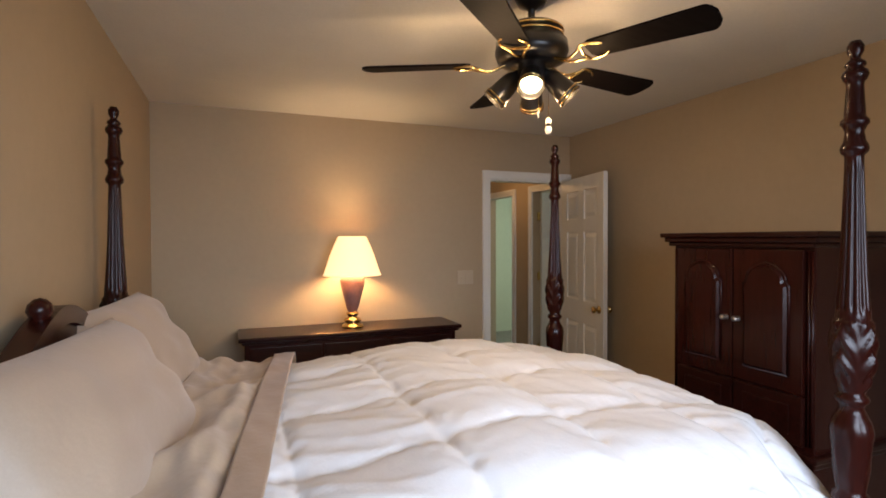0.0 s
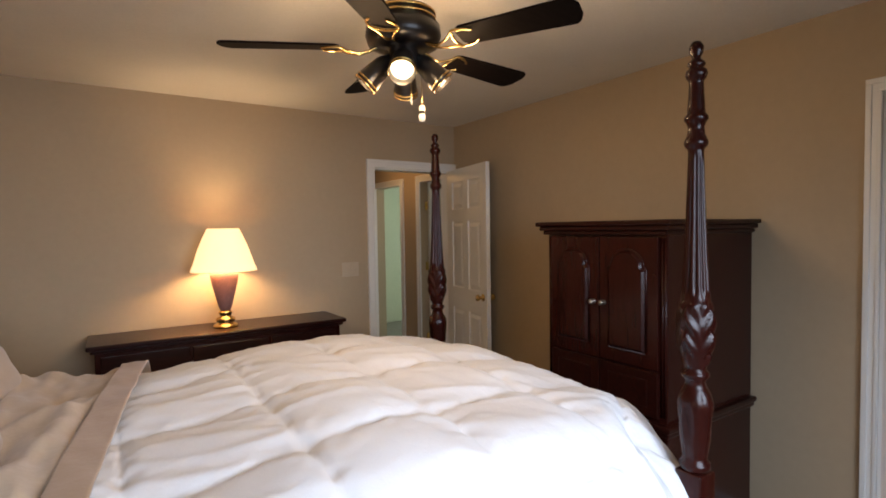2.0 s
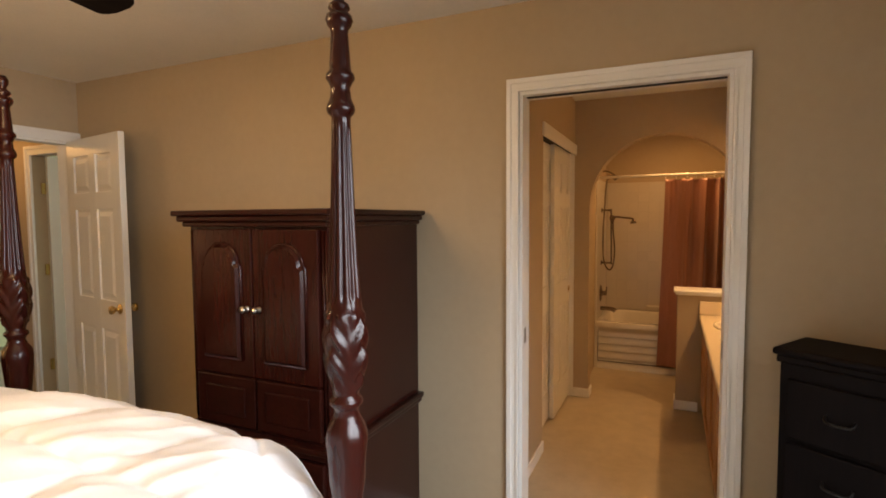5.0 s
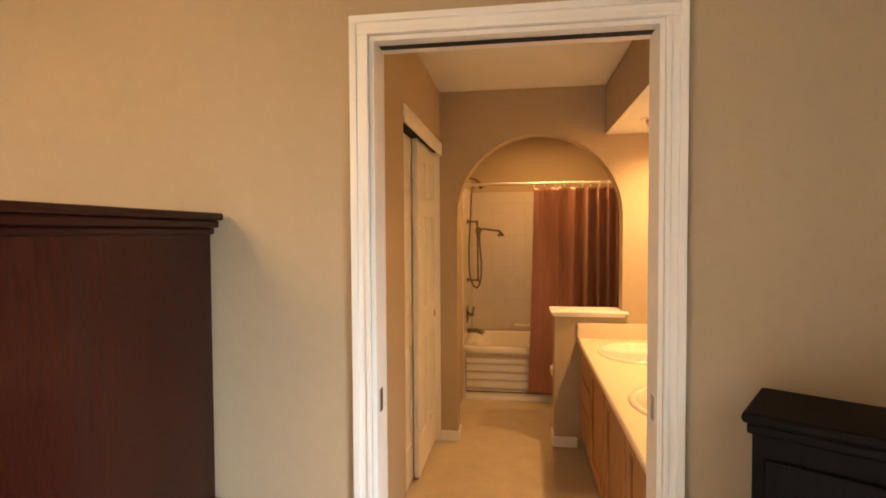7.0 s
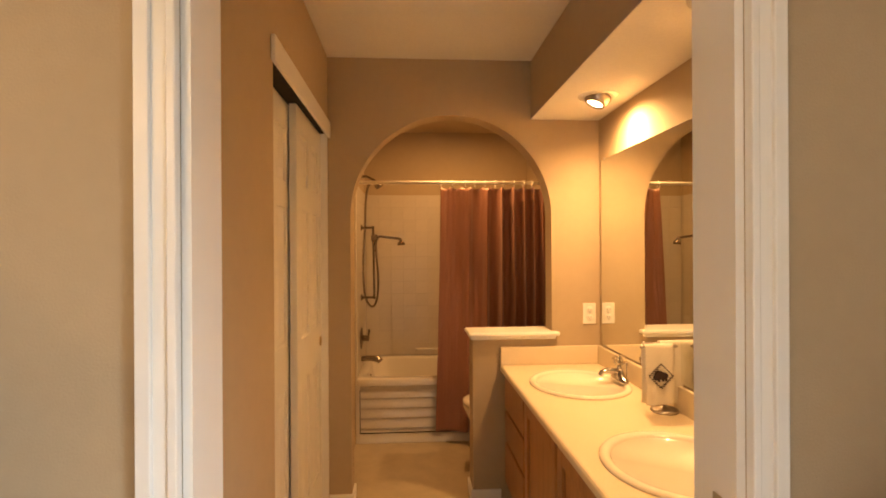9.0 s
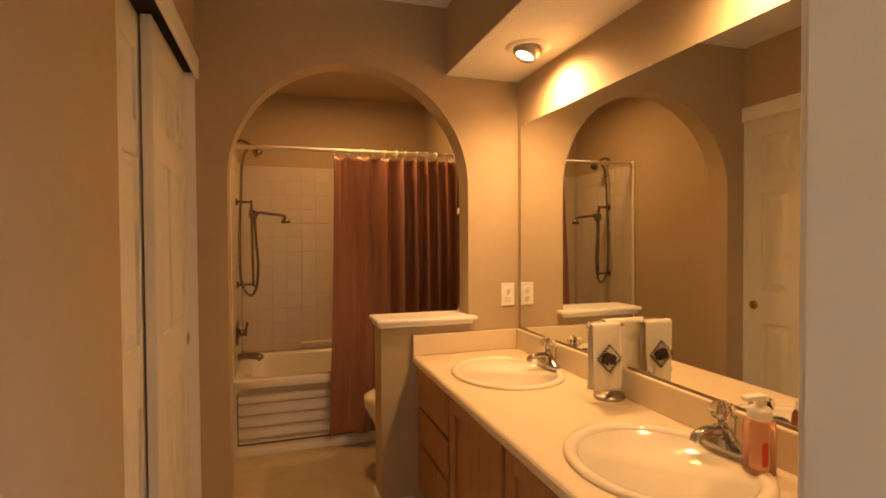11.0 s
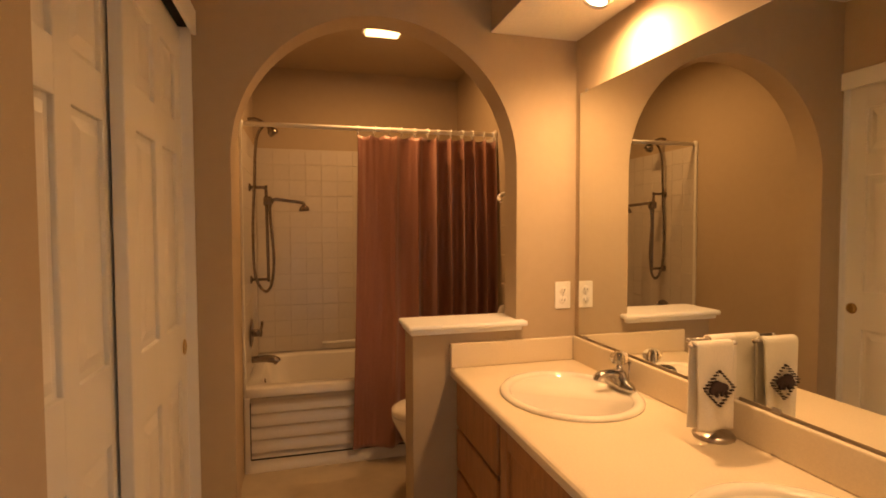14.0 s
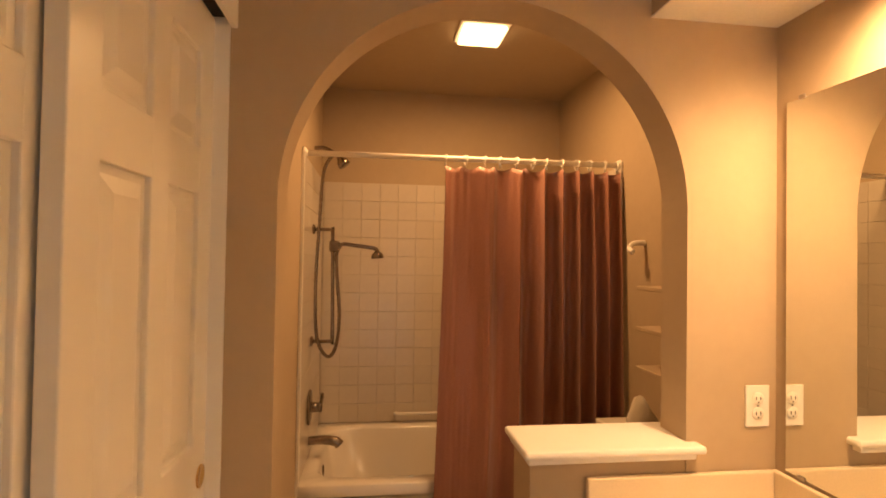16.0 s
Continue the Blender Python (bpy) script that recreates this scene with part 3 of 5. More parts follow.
def quilt(u, v):
    x, hx = drape(u, 0.02, 1.76, 0.26, 0.0, 0.30)
    if u < 0.02:
        hx = 0.0
    hx = max(hx, -0.6) if x > 1 else 0.0
    y, hy = drape(v, 0.79, 2.63, 0.24, 0.35, 0.30)
    skew = 0.17 * (y - 1.0) / 1.6
    x += skew * max(0.0, 1 - max(0, x - 0.1) / 1.3)
    cu, cv = (x - 0.12) / 0.37, (y - 0.86) / 0.40 + 0.10 * math.sin(3 * x)
    puff = (abs(math.sin(math.pi * cu)) ** 0.25) * (abs(math.sin(math.pi * cv)) ** 0.25)
    n1 = noise.noise(Vector((x * 2.2, y * 2.2, 3.1)))
    n2 = noise.noise(Vector((x * 7 + 2 * y, y * 3.2, 7.7)))
    n3 = noise.noise(Vector((x * 16 + 6 * y, y * 7, 1.7)))
    n5 = noise.noise(Vector((x * 30 + 9 * y, y * 24 - 7 * x, 4.4)))
    n4 = 1 - abs(noise.noise(Vector((x * 2.5 + 0.8 * y, (y + 0.35 * x) * 9, 12.0))))
    z = 0.943 + 0.009 * n4 ** 4 + 0.014 * (1 - puff) * n5 + hx + hy + 0.045 * math.sin(math.pi * min(1, max(0, (y - 0.8) / 1.8))) + 0.044 * (puff - 0.5) + 0.022 * n1 + 0.009 * n2 + 0.006 * n3
    z += 0.03 * math.exp(-((x - 0.75) / 0.5) ** 2) - 0.055 * min(1, max(0, (x - 1.15) / 0.4)) - 0.03 * min(1, max(0, (0.5 - x) / 0.2))
    fall = -(min(hy, 0) + min(hx, 0))
    if hy < -0.2:
        y += (0.035 * math.sin(9 * x + 3 * n1) - 0.02) * (1 if y > 1.7 else -1) * min(1, fall * 2)
    if hx < -0.2:
        x += 0.03 * math.sin(10 * y + 3 * n1) * min(1, fall * 2)
    # the corners gather behind the posts
    for px_, py_ in ((1.588, 0.905), (1.705, 2.527)):
        d = math.hypot(x - px_, y - py_)
        if d < 0.30:
            k = (0.30 - d) / 0.30
            x += (0.6 - x) * 0.17 * k
            y += (1.7 - y) * 0.17 * k
    return Vector((x, y, max(z, 0.30)))


tagged(grid("duvet", quilt, 190, 210, DUVET, None, 0.012), "puffy white quilted duvet spread over the bed", "duvet")


def sheet_at(x0a, x0b, x1a, x1b, lift, wr):
    def f(u, v):
        y, hy = drape(v, 0.83, 2.58, 0.20, 0.30, 0.30)
        k = (y - 0.9) / 1.6
        xa, xb = x0a + (x0b - x0a) * k, x1a + (x1b - x1a) * k
        x = xa + (xb - xa) * u
        n = noise.noise(Vector((x * 8, y * 4, 5.5)))
        n2 = noise.noise(Vector((x * 20 + 3 * y, y * 9 - 6 * x, 9.5)))
        z = 0.968 + hy + lift + wr * n + 0.4 * wr * n2 + 0.035 * math.sin(math.pi * min(1, max(0, (y - 0.8) / 1.8)))
        if u < 0.12:
            z -= (0.12 - u) * 0.35
        return Vector((x, y, max(z, 0.34)))
    return f


tagged(grid("folded_sheet", sheet_at(-0.42, -0.20, -0.05, 0.17, 0.012, 0.055), 70, 150, SHEET, None, 0.008), "cream satin sheet folded back over the duvet", "sheet")
tagged(grid("sheet_band", sheet_at(-0.075, 0.15, 0.02, 0.25, 0.024, 0.014), 14, 110, BAND, None, 0.006), "tan satin border of the folded sheet", "sheet")


def pillow(w, d, h, m, label):
    def shape(sgn):
        def f(u, v):
            a, b = 2 * u - 1, 2 * v - 1
            k = max(0.0, (1 - abs(a) ** 3.2)) ** 0.55 * max(0.0, (1 - abs(b) ** 3.2)) ** 0.55
            pinch = 1 - 0.05 * (1 - abs(b) ** 2) * abs(a) ** 4 - 0.05 * (1 - abs(a) ** 2) * abs(b) ** 4
            n = noise.noise(Vector((a * 2.5 + 4, b * 2.5, w * 10 + sgn)))
            return Vector((a * w / 2 * pinch, b * d / 2 * pinch, sgn * h / 2 * k * (1 + 0.10 * n) + 0.008 * n))
        return f
    bm = bmesh.new()
    N = 36
    for s in (1, -1):
        f = shape(s)
        vs = [[bm.verts.new(f(i / N, j / N)) for j in range(N + 1)] for i in range(N + 1)]
        for i in range(N):
            for j in range(N):
                bm.faces.new((vs[i][j], vs[i + 1][j], vs[i + 1][j + 1], vs[i][j + 1]))
    bmesh.ops.remove_doubles(bm, verts=bm.verts[:], dist=0.0008)
    ob = finish("pillow", bm, PILLOW, None, True)
    ob.matrix_world = m
    return tagged(ob, label, "pillow", "pillows on the bed")


pillow(0.42, 0.60, 0.17, pose(-0.315, 2.09, 1.115, 4, 56, -8), "cream satin pillow leaning on the headboard")
pillow(0.44, 0.84, 0.19, pose(-0.305, 1.44, 1.085, 0, 55, -9), "cream satin pillow leaning on the headboard")

# dresser
dr = tagged(holder("dresser", (0.77, 3.73, 0)), "dark mahogany dresser with moulded top", "dresser")
box("body", (0.04, 3.56, 0.05), (1.52, 3.945, 0.825), MAHOG, dr, 0.004)
box("top", (0.0, 3.525, 0.845), (1.56, 3.95, 0.873), MAHOGH, dr, 0.008)
box("moulding", (0.02, 3.54, 0.825), (1.54, 3.948, 0.845), MAHOGH, dr, 0.006)
box("plinth", (0.02, 3.545, 0.0), (1.54, 3.944, 0.09), MAHOGH, dr, 0.006)
for i in range(3):
    for j in range(3):
        x0, z0 = 0.07 + 0.48 * i, 0.12 + 0.235 * j
        d = box("drawer", (x0, 3.546, z0), (x0 + 0.46, 3.565, z0 + 0.21), MAHOGH, dr, 0.005)
        lathe("knob", [(0.008, 0), (0.008, 0.015), (0.015, 0.02), (0.0, 0.03)], BRASS, dr, Matrix.Translation((x0 + 0.23, 3.546, z0 + 0.105)) @ pose(0, 0, 0, 90, 0, 0), 12)

# table lamp
LX, LY = 0.775, 3.72
lp = tagged(holder("table_lamp", (LX, LY, 0.873)), "lit table lamp with mauve ceramic urn body and ivory shade", "lamp")
M = Matrix.Translation((LX, LY, 0.873))
lathe("base", [(0.078, 0.0), (0.08, 0.008), (0.076, 0.018), (0.058, 0.026), (0.052, 0.036), (0.064, 0.05), (0.056, 0.064), (0.036, 0.072), (0.034, 0.085), (0.045, 0.094), (0.042, 0.106), (0.03, 0.112)], BRASS, lp, M, 40)
lathe("urn", [(0.032, 0.112), (0.042, 0.14), (0.058, 0.20), (0.076, 0.27), (0.087, 0.32), (0.089, 0.345), (0.082, 0.366), (0.055, 0.38), (0.022, 0.388), (0.014, 0.40), (0.012, 0.44)], CERAM, lp, M, 48)
bm = bmesh.new()
add_lathe(bm, [(0.208, 0.378), (0.204, 0.39), (0.185, 0.44), (0.16, 0.52), (0.128, 0.60), (0.102, 0.655), (0.100, 0.66)], 64, M)
bm.faces.ensure_lookup_table()
bmesh.ops.delete(bm, geom=[f for f in bm.faces if len(f.verts) > 4], context="FACES")
shade = finish("shade", bm, SHADE, lp, True)
mod = shade.modifiers.new("thick", "SOLIDIFY")
mod.thickness = 0.002
shade.visible_shadow = True
tube("harp", [(LX - 0.05, LY, 1.31), (LX - 0.055, LY, 1.42), (LX, LY, 1.53), (LX + 0.055, LY, 1.42), (LX + 0.05, LY, 1.31)], 0.002, BRASS, lp)

# ceiling fan
fx, fy = FAN
fan = tagged(holder("ceiling_fan", (fx, fy, ZC)), "black and brass ceiling fan with four spotlights, at rest", "ceiling fan")
M = Matrix.Translation((fx, fy, 0))
lathe("canopy", [(0.065, 2.439), (0.065, 2.425), (0.05, 2.40), (0.02, 2.385), (0.014, 2.38), (0.014, 2.32), (0.03, 2.318)], BLACKM, fan, M)
lathe("housing", [(0.03, 2.318), (0.10, 2.315), (0.118, 2.305), (0.122, 2.26), (0.138, 2.252), (0.142, 2.215), (0.132, 2.185), (0.09, 2.172), (0.055, 2.17), (0.055, 2.10), (0.045, 2.09), (0.02, 2.085)], BLACKM, fan, M, 48)
for z in (2.292, 2.272):
    lathe("brass_band", [(0.119, z), (0.1235, z + 0.001), (0.1235, z + 0.008), (0.119, z + 0.009)], BRASS, fan, M, 48, caps=False)


def blade():
    bm = bmesh.new()
    n = 40
    top = []
    for k in range(n + 1):
        t = k / n
        x = 0.235 + 0.43 * t
        w = 0.055 + 0.018 * t
        if t > 0.9:
            w -= 0.045 * ((t - 0.9) / 0.1) ** 3
        if t < 0.06:
            w -= 0.02 * ((0.06 - t) / 0.06) ** 2
        top.append((x, w))
    out = [(x, w) for x, w in top] + [(x, -w) for x, w in reversed(top)]
    A = [bm.verts.new((x, y, 0.004)) for x, y in out]
    B = [bm.verts.new((x, y, -0.004)) for x, y in out]
    bm.faces.new(A)
    bm.faces.new(list(reversed(B)))
    for i in range(len(out)):
        j = (i + 1) % len(out)
        bm.faces.new((A[i], B[i], B[j], A[j]))
    return bm


for k in range(5):
    m = Matrix.Translation((fx, fy, 2.175)) @ pose(0, 0, 0, 0, 0, 9 + 72 * k) @ pose(0, 0, 0, -11, 0, 0)
    bm = blade()
    bm.transform(m)
    finish("blade", bm, BLADE, fan)
    bm = bmesh.new()
    for s in (-1, 1):
        add_tube(bm, smooth_path([(0.10, 0.006 * s, 0.0), (0.16, 0.012 * s, -0.022), (0.205, 0.03 * s, -0.016), (0.232, 0.052 * s, -0.009), (0.275, 0.047 * s, -0.008), (0.30, 0.03 * s, -0.008)], 10), 0.0048, 8)
    add_tube(bm, smooth_path([(0.225, -0.045, -0.010), (0.218, 0.0, -0.013), (0.225, 0.045, -0.010)], 6), 0.0055, 8)
    bm.transform(m)
    finish("blade_iron", bm, BRASS, fan, True)
for k in range(4):
    a = 238 + 90 * k
    m = Matrix.Translation((fx, fy, 2.135)) @ pose(0, 0, 0, 0, 0, a) @ Matrix.Translation((0.055, 0, 0)) @ pose(0, 0, 0, 0, 135, 0)
    bm = bmesh.new()
    add_lathe(bm, [(0.012, -0.03), (0.02, 0.0), (0.030, 0.012), (0.037, 0.03), (0.041, 0.06), (0.046, 0.11), (0.048, 0.135), (0.045, 0.135), (0.040, 0.06), (0.02, 0.03), (0.0, 0.03)], 32, m)
    finish("spot_shade", bm, BLACKM, fan, True)
    for z in (0.112, 0.126):
        lathe("spot_band", [(0.0455, z), (0.0493, z + 0.001), (0.0493, z + 0.006), (0.0465, z + 0.007)], BRASS, fan, m, 32, caps=False)
    lathe("bulb", [(0.0, 0.128), (0.018, 0.126), (0.033, 0.118), (0.039, 0.104), (0.036, 0.09), (0.02, 0.07), (0.012, 0.05)], BULB, fan, m, 24)
for dx, dy, z0, kind in ((0.01, -0.035, 1.99, 0), (0.055, -0.035, 1.93, 1)):
    tube("pull_chain", [(fx + dx, fy + dy, 2.09), (fx + dx, fy + dy, 2.02), (fx + dx, fy + dy, z0)], 0.0012, BRASS, fan, 2, 6)
    if kind:
        lathe("chain_pull", [(0.0, 0), (0.011, 0.004), (0.013, 0.02), (0.008, 0.035), (0.012, 0.048), (0.010, 0.06), (0.0, 0.066)], WHITEP, fan, Matrix.Translation((fx + dx, fy + dy, z0 - 0.03)), 16)
        lathe("pull_figure_band", [(0.0085, 0.030), (0.0115, 0.033), (0.0115, 0.040), (0.0085, 0.043)], DARK, fan, Matrix.Translation((fx + dx, fy + dy, z0 - 0.03)), 16)
    else:
        lathe("chain_pull", [(0.0, 0), (0.003, 0.003), (0.003, 0.028), (0.0, 0.03)], WHITEP, fan, Matrix.Translation((fx + dx, fy + dy, z0 - 0.03)), 10)

fan.location.z += 0.013

# armoire
AX0, AX1, AB0, AB1, AT = 2.075, 2.80, 1.325, 2.02, 1.535
arm = tagged(holder("armoire", (2.44, 1.65, 0)), "dark mahogany armoire with arched panel doors", "armoire")
box("body", (AX0 + 0.02, AB0, 0.06), (AX1, AB1, AT - 0.045), MAHOG, arm, 0.004)
for d, z0, z1 in ((0.015, AT - 0.065, AT - 0.045), (0.03, AT - 0.045, AT - 0.022), (0.045, AT - 0.022, AT)):
    box("cornice", (AX0 + 0.005 - d, AB0 - d, z0), (AX1, AB1 + d, z1), MAHOGH, arm, 0.006)
for d, z0, z1 in ((0.018, 0.60, 0.625), (0.03, 0.625, 0.65)):
    box("waist_moulding", (AX0 + 0.012 - d, AB0 - d, z0), (AX1, AB1 + d, z1), MAHOGH, arm, 0.006)
box("plinth", (AX0 - 0.01, AB0 - 0.02, 0.0), (AX1, AB1 + 0.02, 0.10), MAHOGH, arm, 0.008)


def arched(bm, y0, y1, z0, z1, x, depth, inset=0.0):
    """A raised panel with a round-shouldered head, facing -x."""
    n = 20
    a0, a1, b0 = y0 + inset, y1 - inset, z0 + inset
    c, r = (a0 + a1) / 2, (a1 - a0) / 2
    sp = z1 - inset - r * 0.85 + 0.0
    rr = r * 0.86
    line = [(a0, b0), (a0, sp - 0.015), (c - rr, sp)] + [(c - rr * math.cos(math.pi * k / n), sp + rr * 0.85 * math.sin(math.pi * k / n)) for k in range(1, n)] + [(c + rr, sp), (a1, sp - 0.015), (a1, b0)]
    A = [bm.verts.new((x, y, z)) for y, z in line]
    sc = 0.86
    cz = (b0 + z1 - inset) / 2
    B = [bm.verts.new((x - depth, c + (y - c) * sc, cz + (z - cz) * (0.93))) for y, z in line]
    for i in range(len(line)):
        j = (i + 1) % len(line)
        bm.faces.new((A[i], A[j], B[j], B[i]))
    bm.faces.new(B)
    return line


mid = (AB0 + AB1) / 2
for s, (y0, y1) in ((1, (mid + 0.003, AB1 - 0.035)), (-1, (AB0 + 0.035, mid - 0.003))):
    box("drawer", (AX0, y0, 0.67), (AX0 + 0.022, y1, 0.872), MAHOGH, arm, 0.006)
    box("drawer_panel", (AX0 - 0.006, y0 + 0.05, 0.71), (AX0 + 0.002, y1 - 0.05, 0.832), MAHOGH, arm, 0.005)
    dd = box("door", (AX0, y0, 0.88), (AX0 + 0.022, y1, AT - 0.075), MAHOG, arm, 0.004)
    bm = bmesh.new()
    line = arched(bm, y0 + 0.055, y1 - 0.055, 0.945, AT - 0.12, AX0 - 0.001, 0.016)
    finish("raised_panel", bm, MAHOG, dd)
    bm = bmesh.new()
    pts = [Vector((AX0 - 0.002, y, z)) for y, z in line]
    add_tube(bm, pts + [pts[0]], 0.007, 8)
    finish("panel_moulding", bm, MAHOG, dd, True)
    yk = mid + s * 0.03
    lathe("knob", [(0.012, 0), (0.012, 0.003), (0.006, 0.006), (0.006, 0.016), (0.013, 0.022), (0.012, 0.03), (0.0, 0.034)], NICKEL, dd, Matrix.Translation((AX0, yk, 1.15)) @ pose(0, 0, 0, 0, -90, 0), 16)
for y in (AB0 + 0.016, AB1 - 0.016):
    for o in (-0.007, 0.007):
        tube("corner_bead", [(AX0 + 0.019, y + o, 0.68), (AX0 + 0.019, y + o, AT - 0.08)], 0.006, MAHOG, arm, 1, 8)
for z0, z1 in ((0.12, 0.345), (0.36, 0.585)):
    d = box("drawer", (AX0 + 0.002, AB0 + 0.03, z0), (AX0 + 0.022, AB1 - 0.03, z1), MAHOGH, arm, 0.006)
    for y in (mid - 0.2, mid + 0.2):
        zc = (z0 + z1) / 2
        tube("bail_pull", [(AX0, y - 0.04, zc + 0.01), (AX0 - 0.018, y - 0.035, zc), (AX0 - 0.022, y, zc - 0.012), (AX0 - 0.018, y + 0.035, zc), (AX0, y + 0.04, zc + 0.01)], 0.004, NICKEL, d)
        lathe("pull_rose", [(0.014, 0), (0.01, 0.004), (0.0, 0.005)], NICKEL, d, Matrix.Translation((AX0 + 0.002, y - 0.04, zc + 0.01)) @ pose(0, 0, 0, 0, -90, 0), 12)
        lathe("pull_rose", [(0.014, 0), (0.01, 0.004), (0.0, 0.005)], NICKEL, d, Matrix.Translation((AX0 + 0.002, y + 0.04, zc + 0.01)) @ pose(0, 0, 0, 0, -90, 0), 12)

# chest beside the bathroom door, turned a little from the wall
ch = holder("chest_of_drawers", (0, 0, 0))
W, D, H = 0.86, 0.26, 1.055
box("body", (0.02, 0.02, 0.05), (D - 0.005, W - 0.02, H - 0.05), BLACKW, ch, 0.004)
box("top", (0, 0, H - 0.025), (D, W, H), BLACKW, ch, 0.009)
box("moulding", (0.01, 0.01, H - 0.05), (D - 0.002, W - 0.01, H - 0.025), BLACKW, ch, 0.006)
box("plinth", (0.005, 0.005, 0), (D - 0.003, W - 0.005, 0.09), BLACKW, ch, 0.006)
for j in range(4):
    z0 = 0.11 + 0.215 * j
    d = box("drawer", (0.004, 0.045, z0), (0.024, W - 0.045, z0 + 0.2), BLACKW, ch, 0.006)
    for y in (0.2, W - 0.2):
        tube("bail_pull", [(0.004, y - 0.04, z0 + 0.11), (-0.016, y - 0.03, z0 + 0.095), (-0.016, y + 0.03, z0 + 0.095), (0.004, y + 0.04, z0 + 0.11)], 0.004, BLACKM, d)
ch.matrix_world = Matrix.Translation((2.60, -0.12, 0)) @ pose(0, 0, 0, 0, 0, -32) @ Matrix.Translation((0, -W, 0))
tagged(ch, "near-black wooden chest of drawers by the wall", "chest")


def wall_plate(name, m, label, outlet=True):
    e = holder(name, (0, 0, 0))
    box("plate", (-0.036, -0.005, -0.058), (0.036, 0.0, 0.058), WHITEP if outlet else IVORY, e, 0.002)
    if outlet:
        for z in (-0.021, 0.021):
            lathe("socket", [(0.0175, 0.0), (0.0175, 0.002), (0.016, 0.003), (0.0, 0.003)], WHITEP, e, Matrix.Translation((0, -0.005, z)) @ pose(0, 0, 0, 90, 0, 0), 20)
            boxes("slot", [((-0.008, -0.0087, z - 0.004), (-0.0055, -0.0078, z + 0.006)), ((0.0055, -0.0087, z - 0.004), (0.008, -0.0078, z + 0.006)), ((-0.002, -0.0087, z - 0.012), (0.002, -0.0078, z - 0.008))], DARK, e)
    else:
        box("toggle", (-0.005, -0.014, -0.012), (0.005, -0.004, 0.004), IVORY, e, 0.001)
    boxes("screw", [((-0.003, -0.0062, -0.003), (0.003, -0.0045, 0.003))], NICKEL, e, 0.001)
    e.matrix_world = m
    return tagged(e, label, "outlet" if outlet else "light switch")


wall_plate("light_switch", pose(1.745, YN - 0.0005, 1.19), "ivory double light switch on the tan wall", False)
wall_plate("light_switch", pose(1.817, YN - 0.0005, 1.19), "ivory light switch on the tan wall", False)

# ---- bathroom things ----
CZT = 0.757
vn = tagged(holder("vanity", (3.92, -0.28, 0)), "honey oak double vanity cabinet with cream counter", "vanity")
VX0, VX1, VF = XB + 0.004, X2 - 0.004, -0.035
boxes("body", [((VX0, YM + 0.002, 0.10), (VX1, VF - 0.02, 0.50)), ((VX0, VF - 0.045, 0.50), (VX1, VF - 0.02, CZT - 0.04)), ((VX0, YM + 0.002, 0.0), (VX1, VF - 0.09, 0.10))], OAK, vn)
boxes("face_frame", [((VX0, VF - 0.02, 0.10), (VX1, VF, 0.135)), ((VX0, VF - 0.02, CZT - 0.085), (VX1, VF, CZT - 0.04))] + [((x - 0.022, VF - 0.0195, 0.135), (x + 0.022, VF - 0.0005, CZT - 0.085)) for x in (VX1 - 0.022, 4.40, 3.88, 3.38, VX0 + 0.022)], OAK, vn)


def cabinet_door(x0, x1, z0, z1):
    d = box("door", (x0, VF, z0), (x1, VF + 0.006, z1), OAK, vn, 0.001)
    w = 0.055
    for lo, hi in (((x0, z0), (x0 + w, z1)), ((x1 - w, z0), (x1, z1)), ((x0 + w, z0), (x1 - w, z0 + w)), ((x0 + w, z1 - w), (x1 - w, z1))):
        box("door_rail", (lo[0], VF + 0.0055, lo[1]), (hi[0], VF + 0.019, hi[1]), OAK, d, 0.003)


for z0, z1 in ((0.125, 0.345), (0.36, 0.515), (0.53, CZT - 0.05)):
    box("drawer", (4.415, VF, z0), (4.865, VF + 0.018, z1), OAK, vn, 0.006)
for x0, x1 in ((3.895, 4.385), (3.395, 3.865), (2.99, 3.365)):
    cabinet_door(x0, x1, 0.125, CZT - 0.05)
SINKS = ((4.46, -0.297), (3.545, -0.297))
SA, SB = 0.235, 0.185


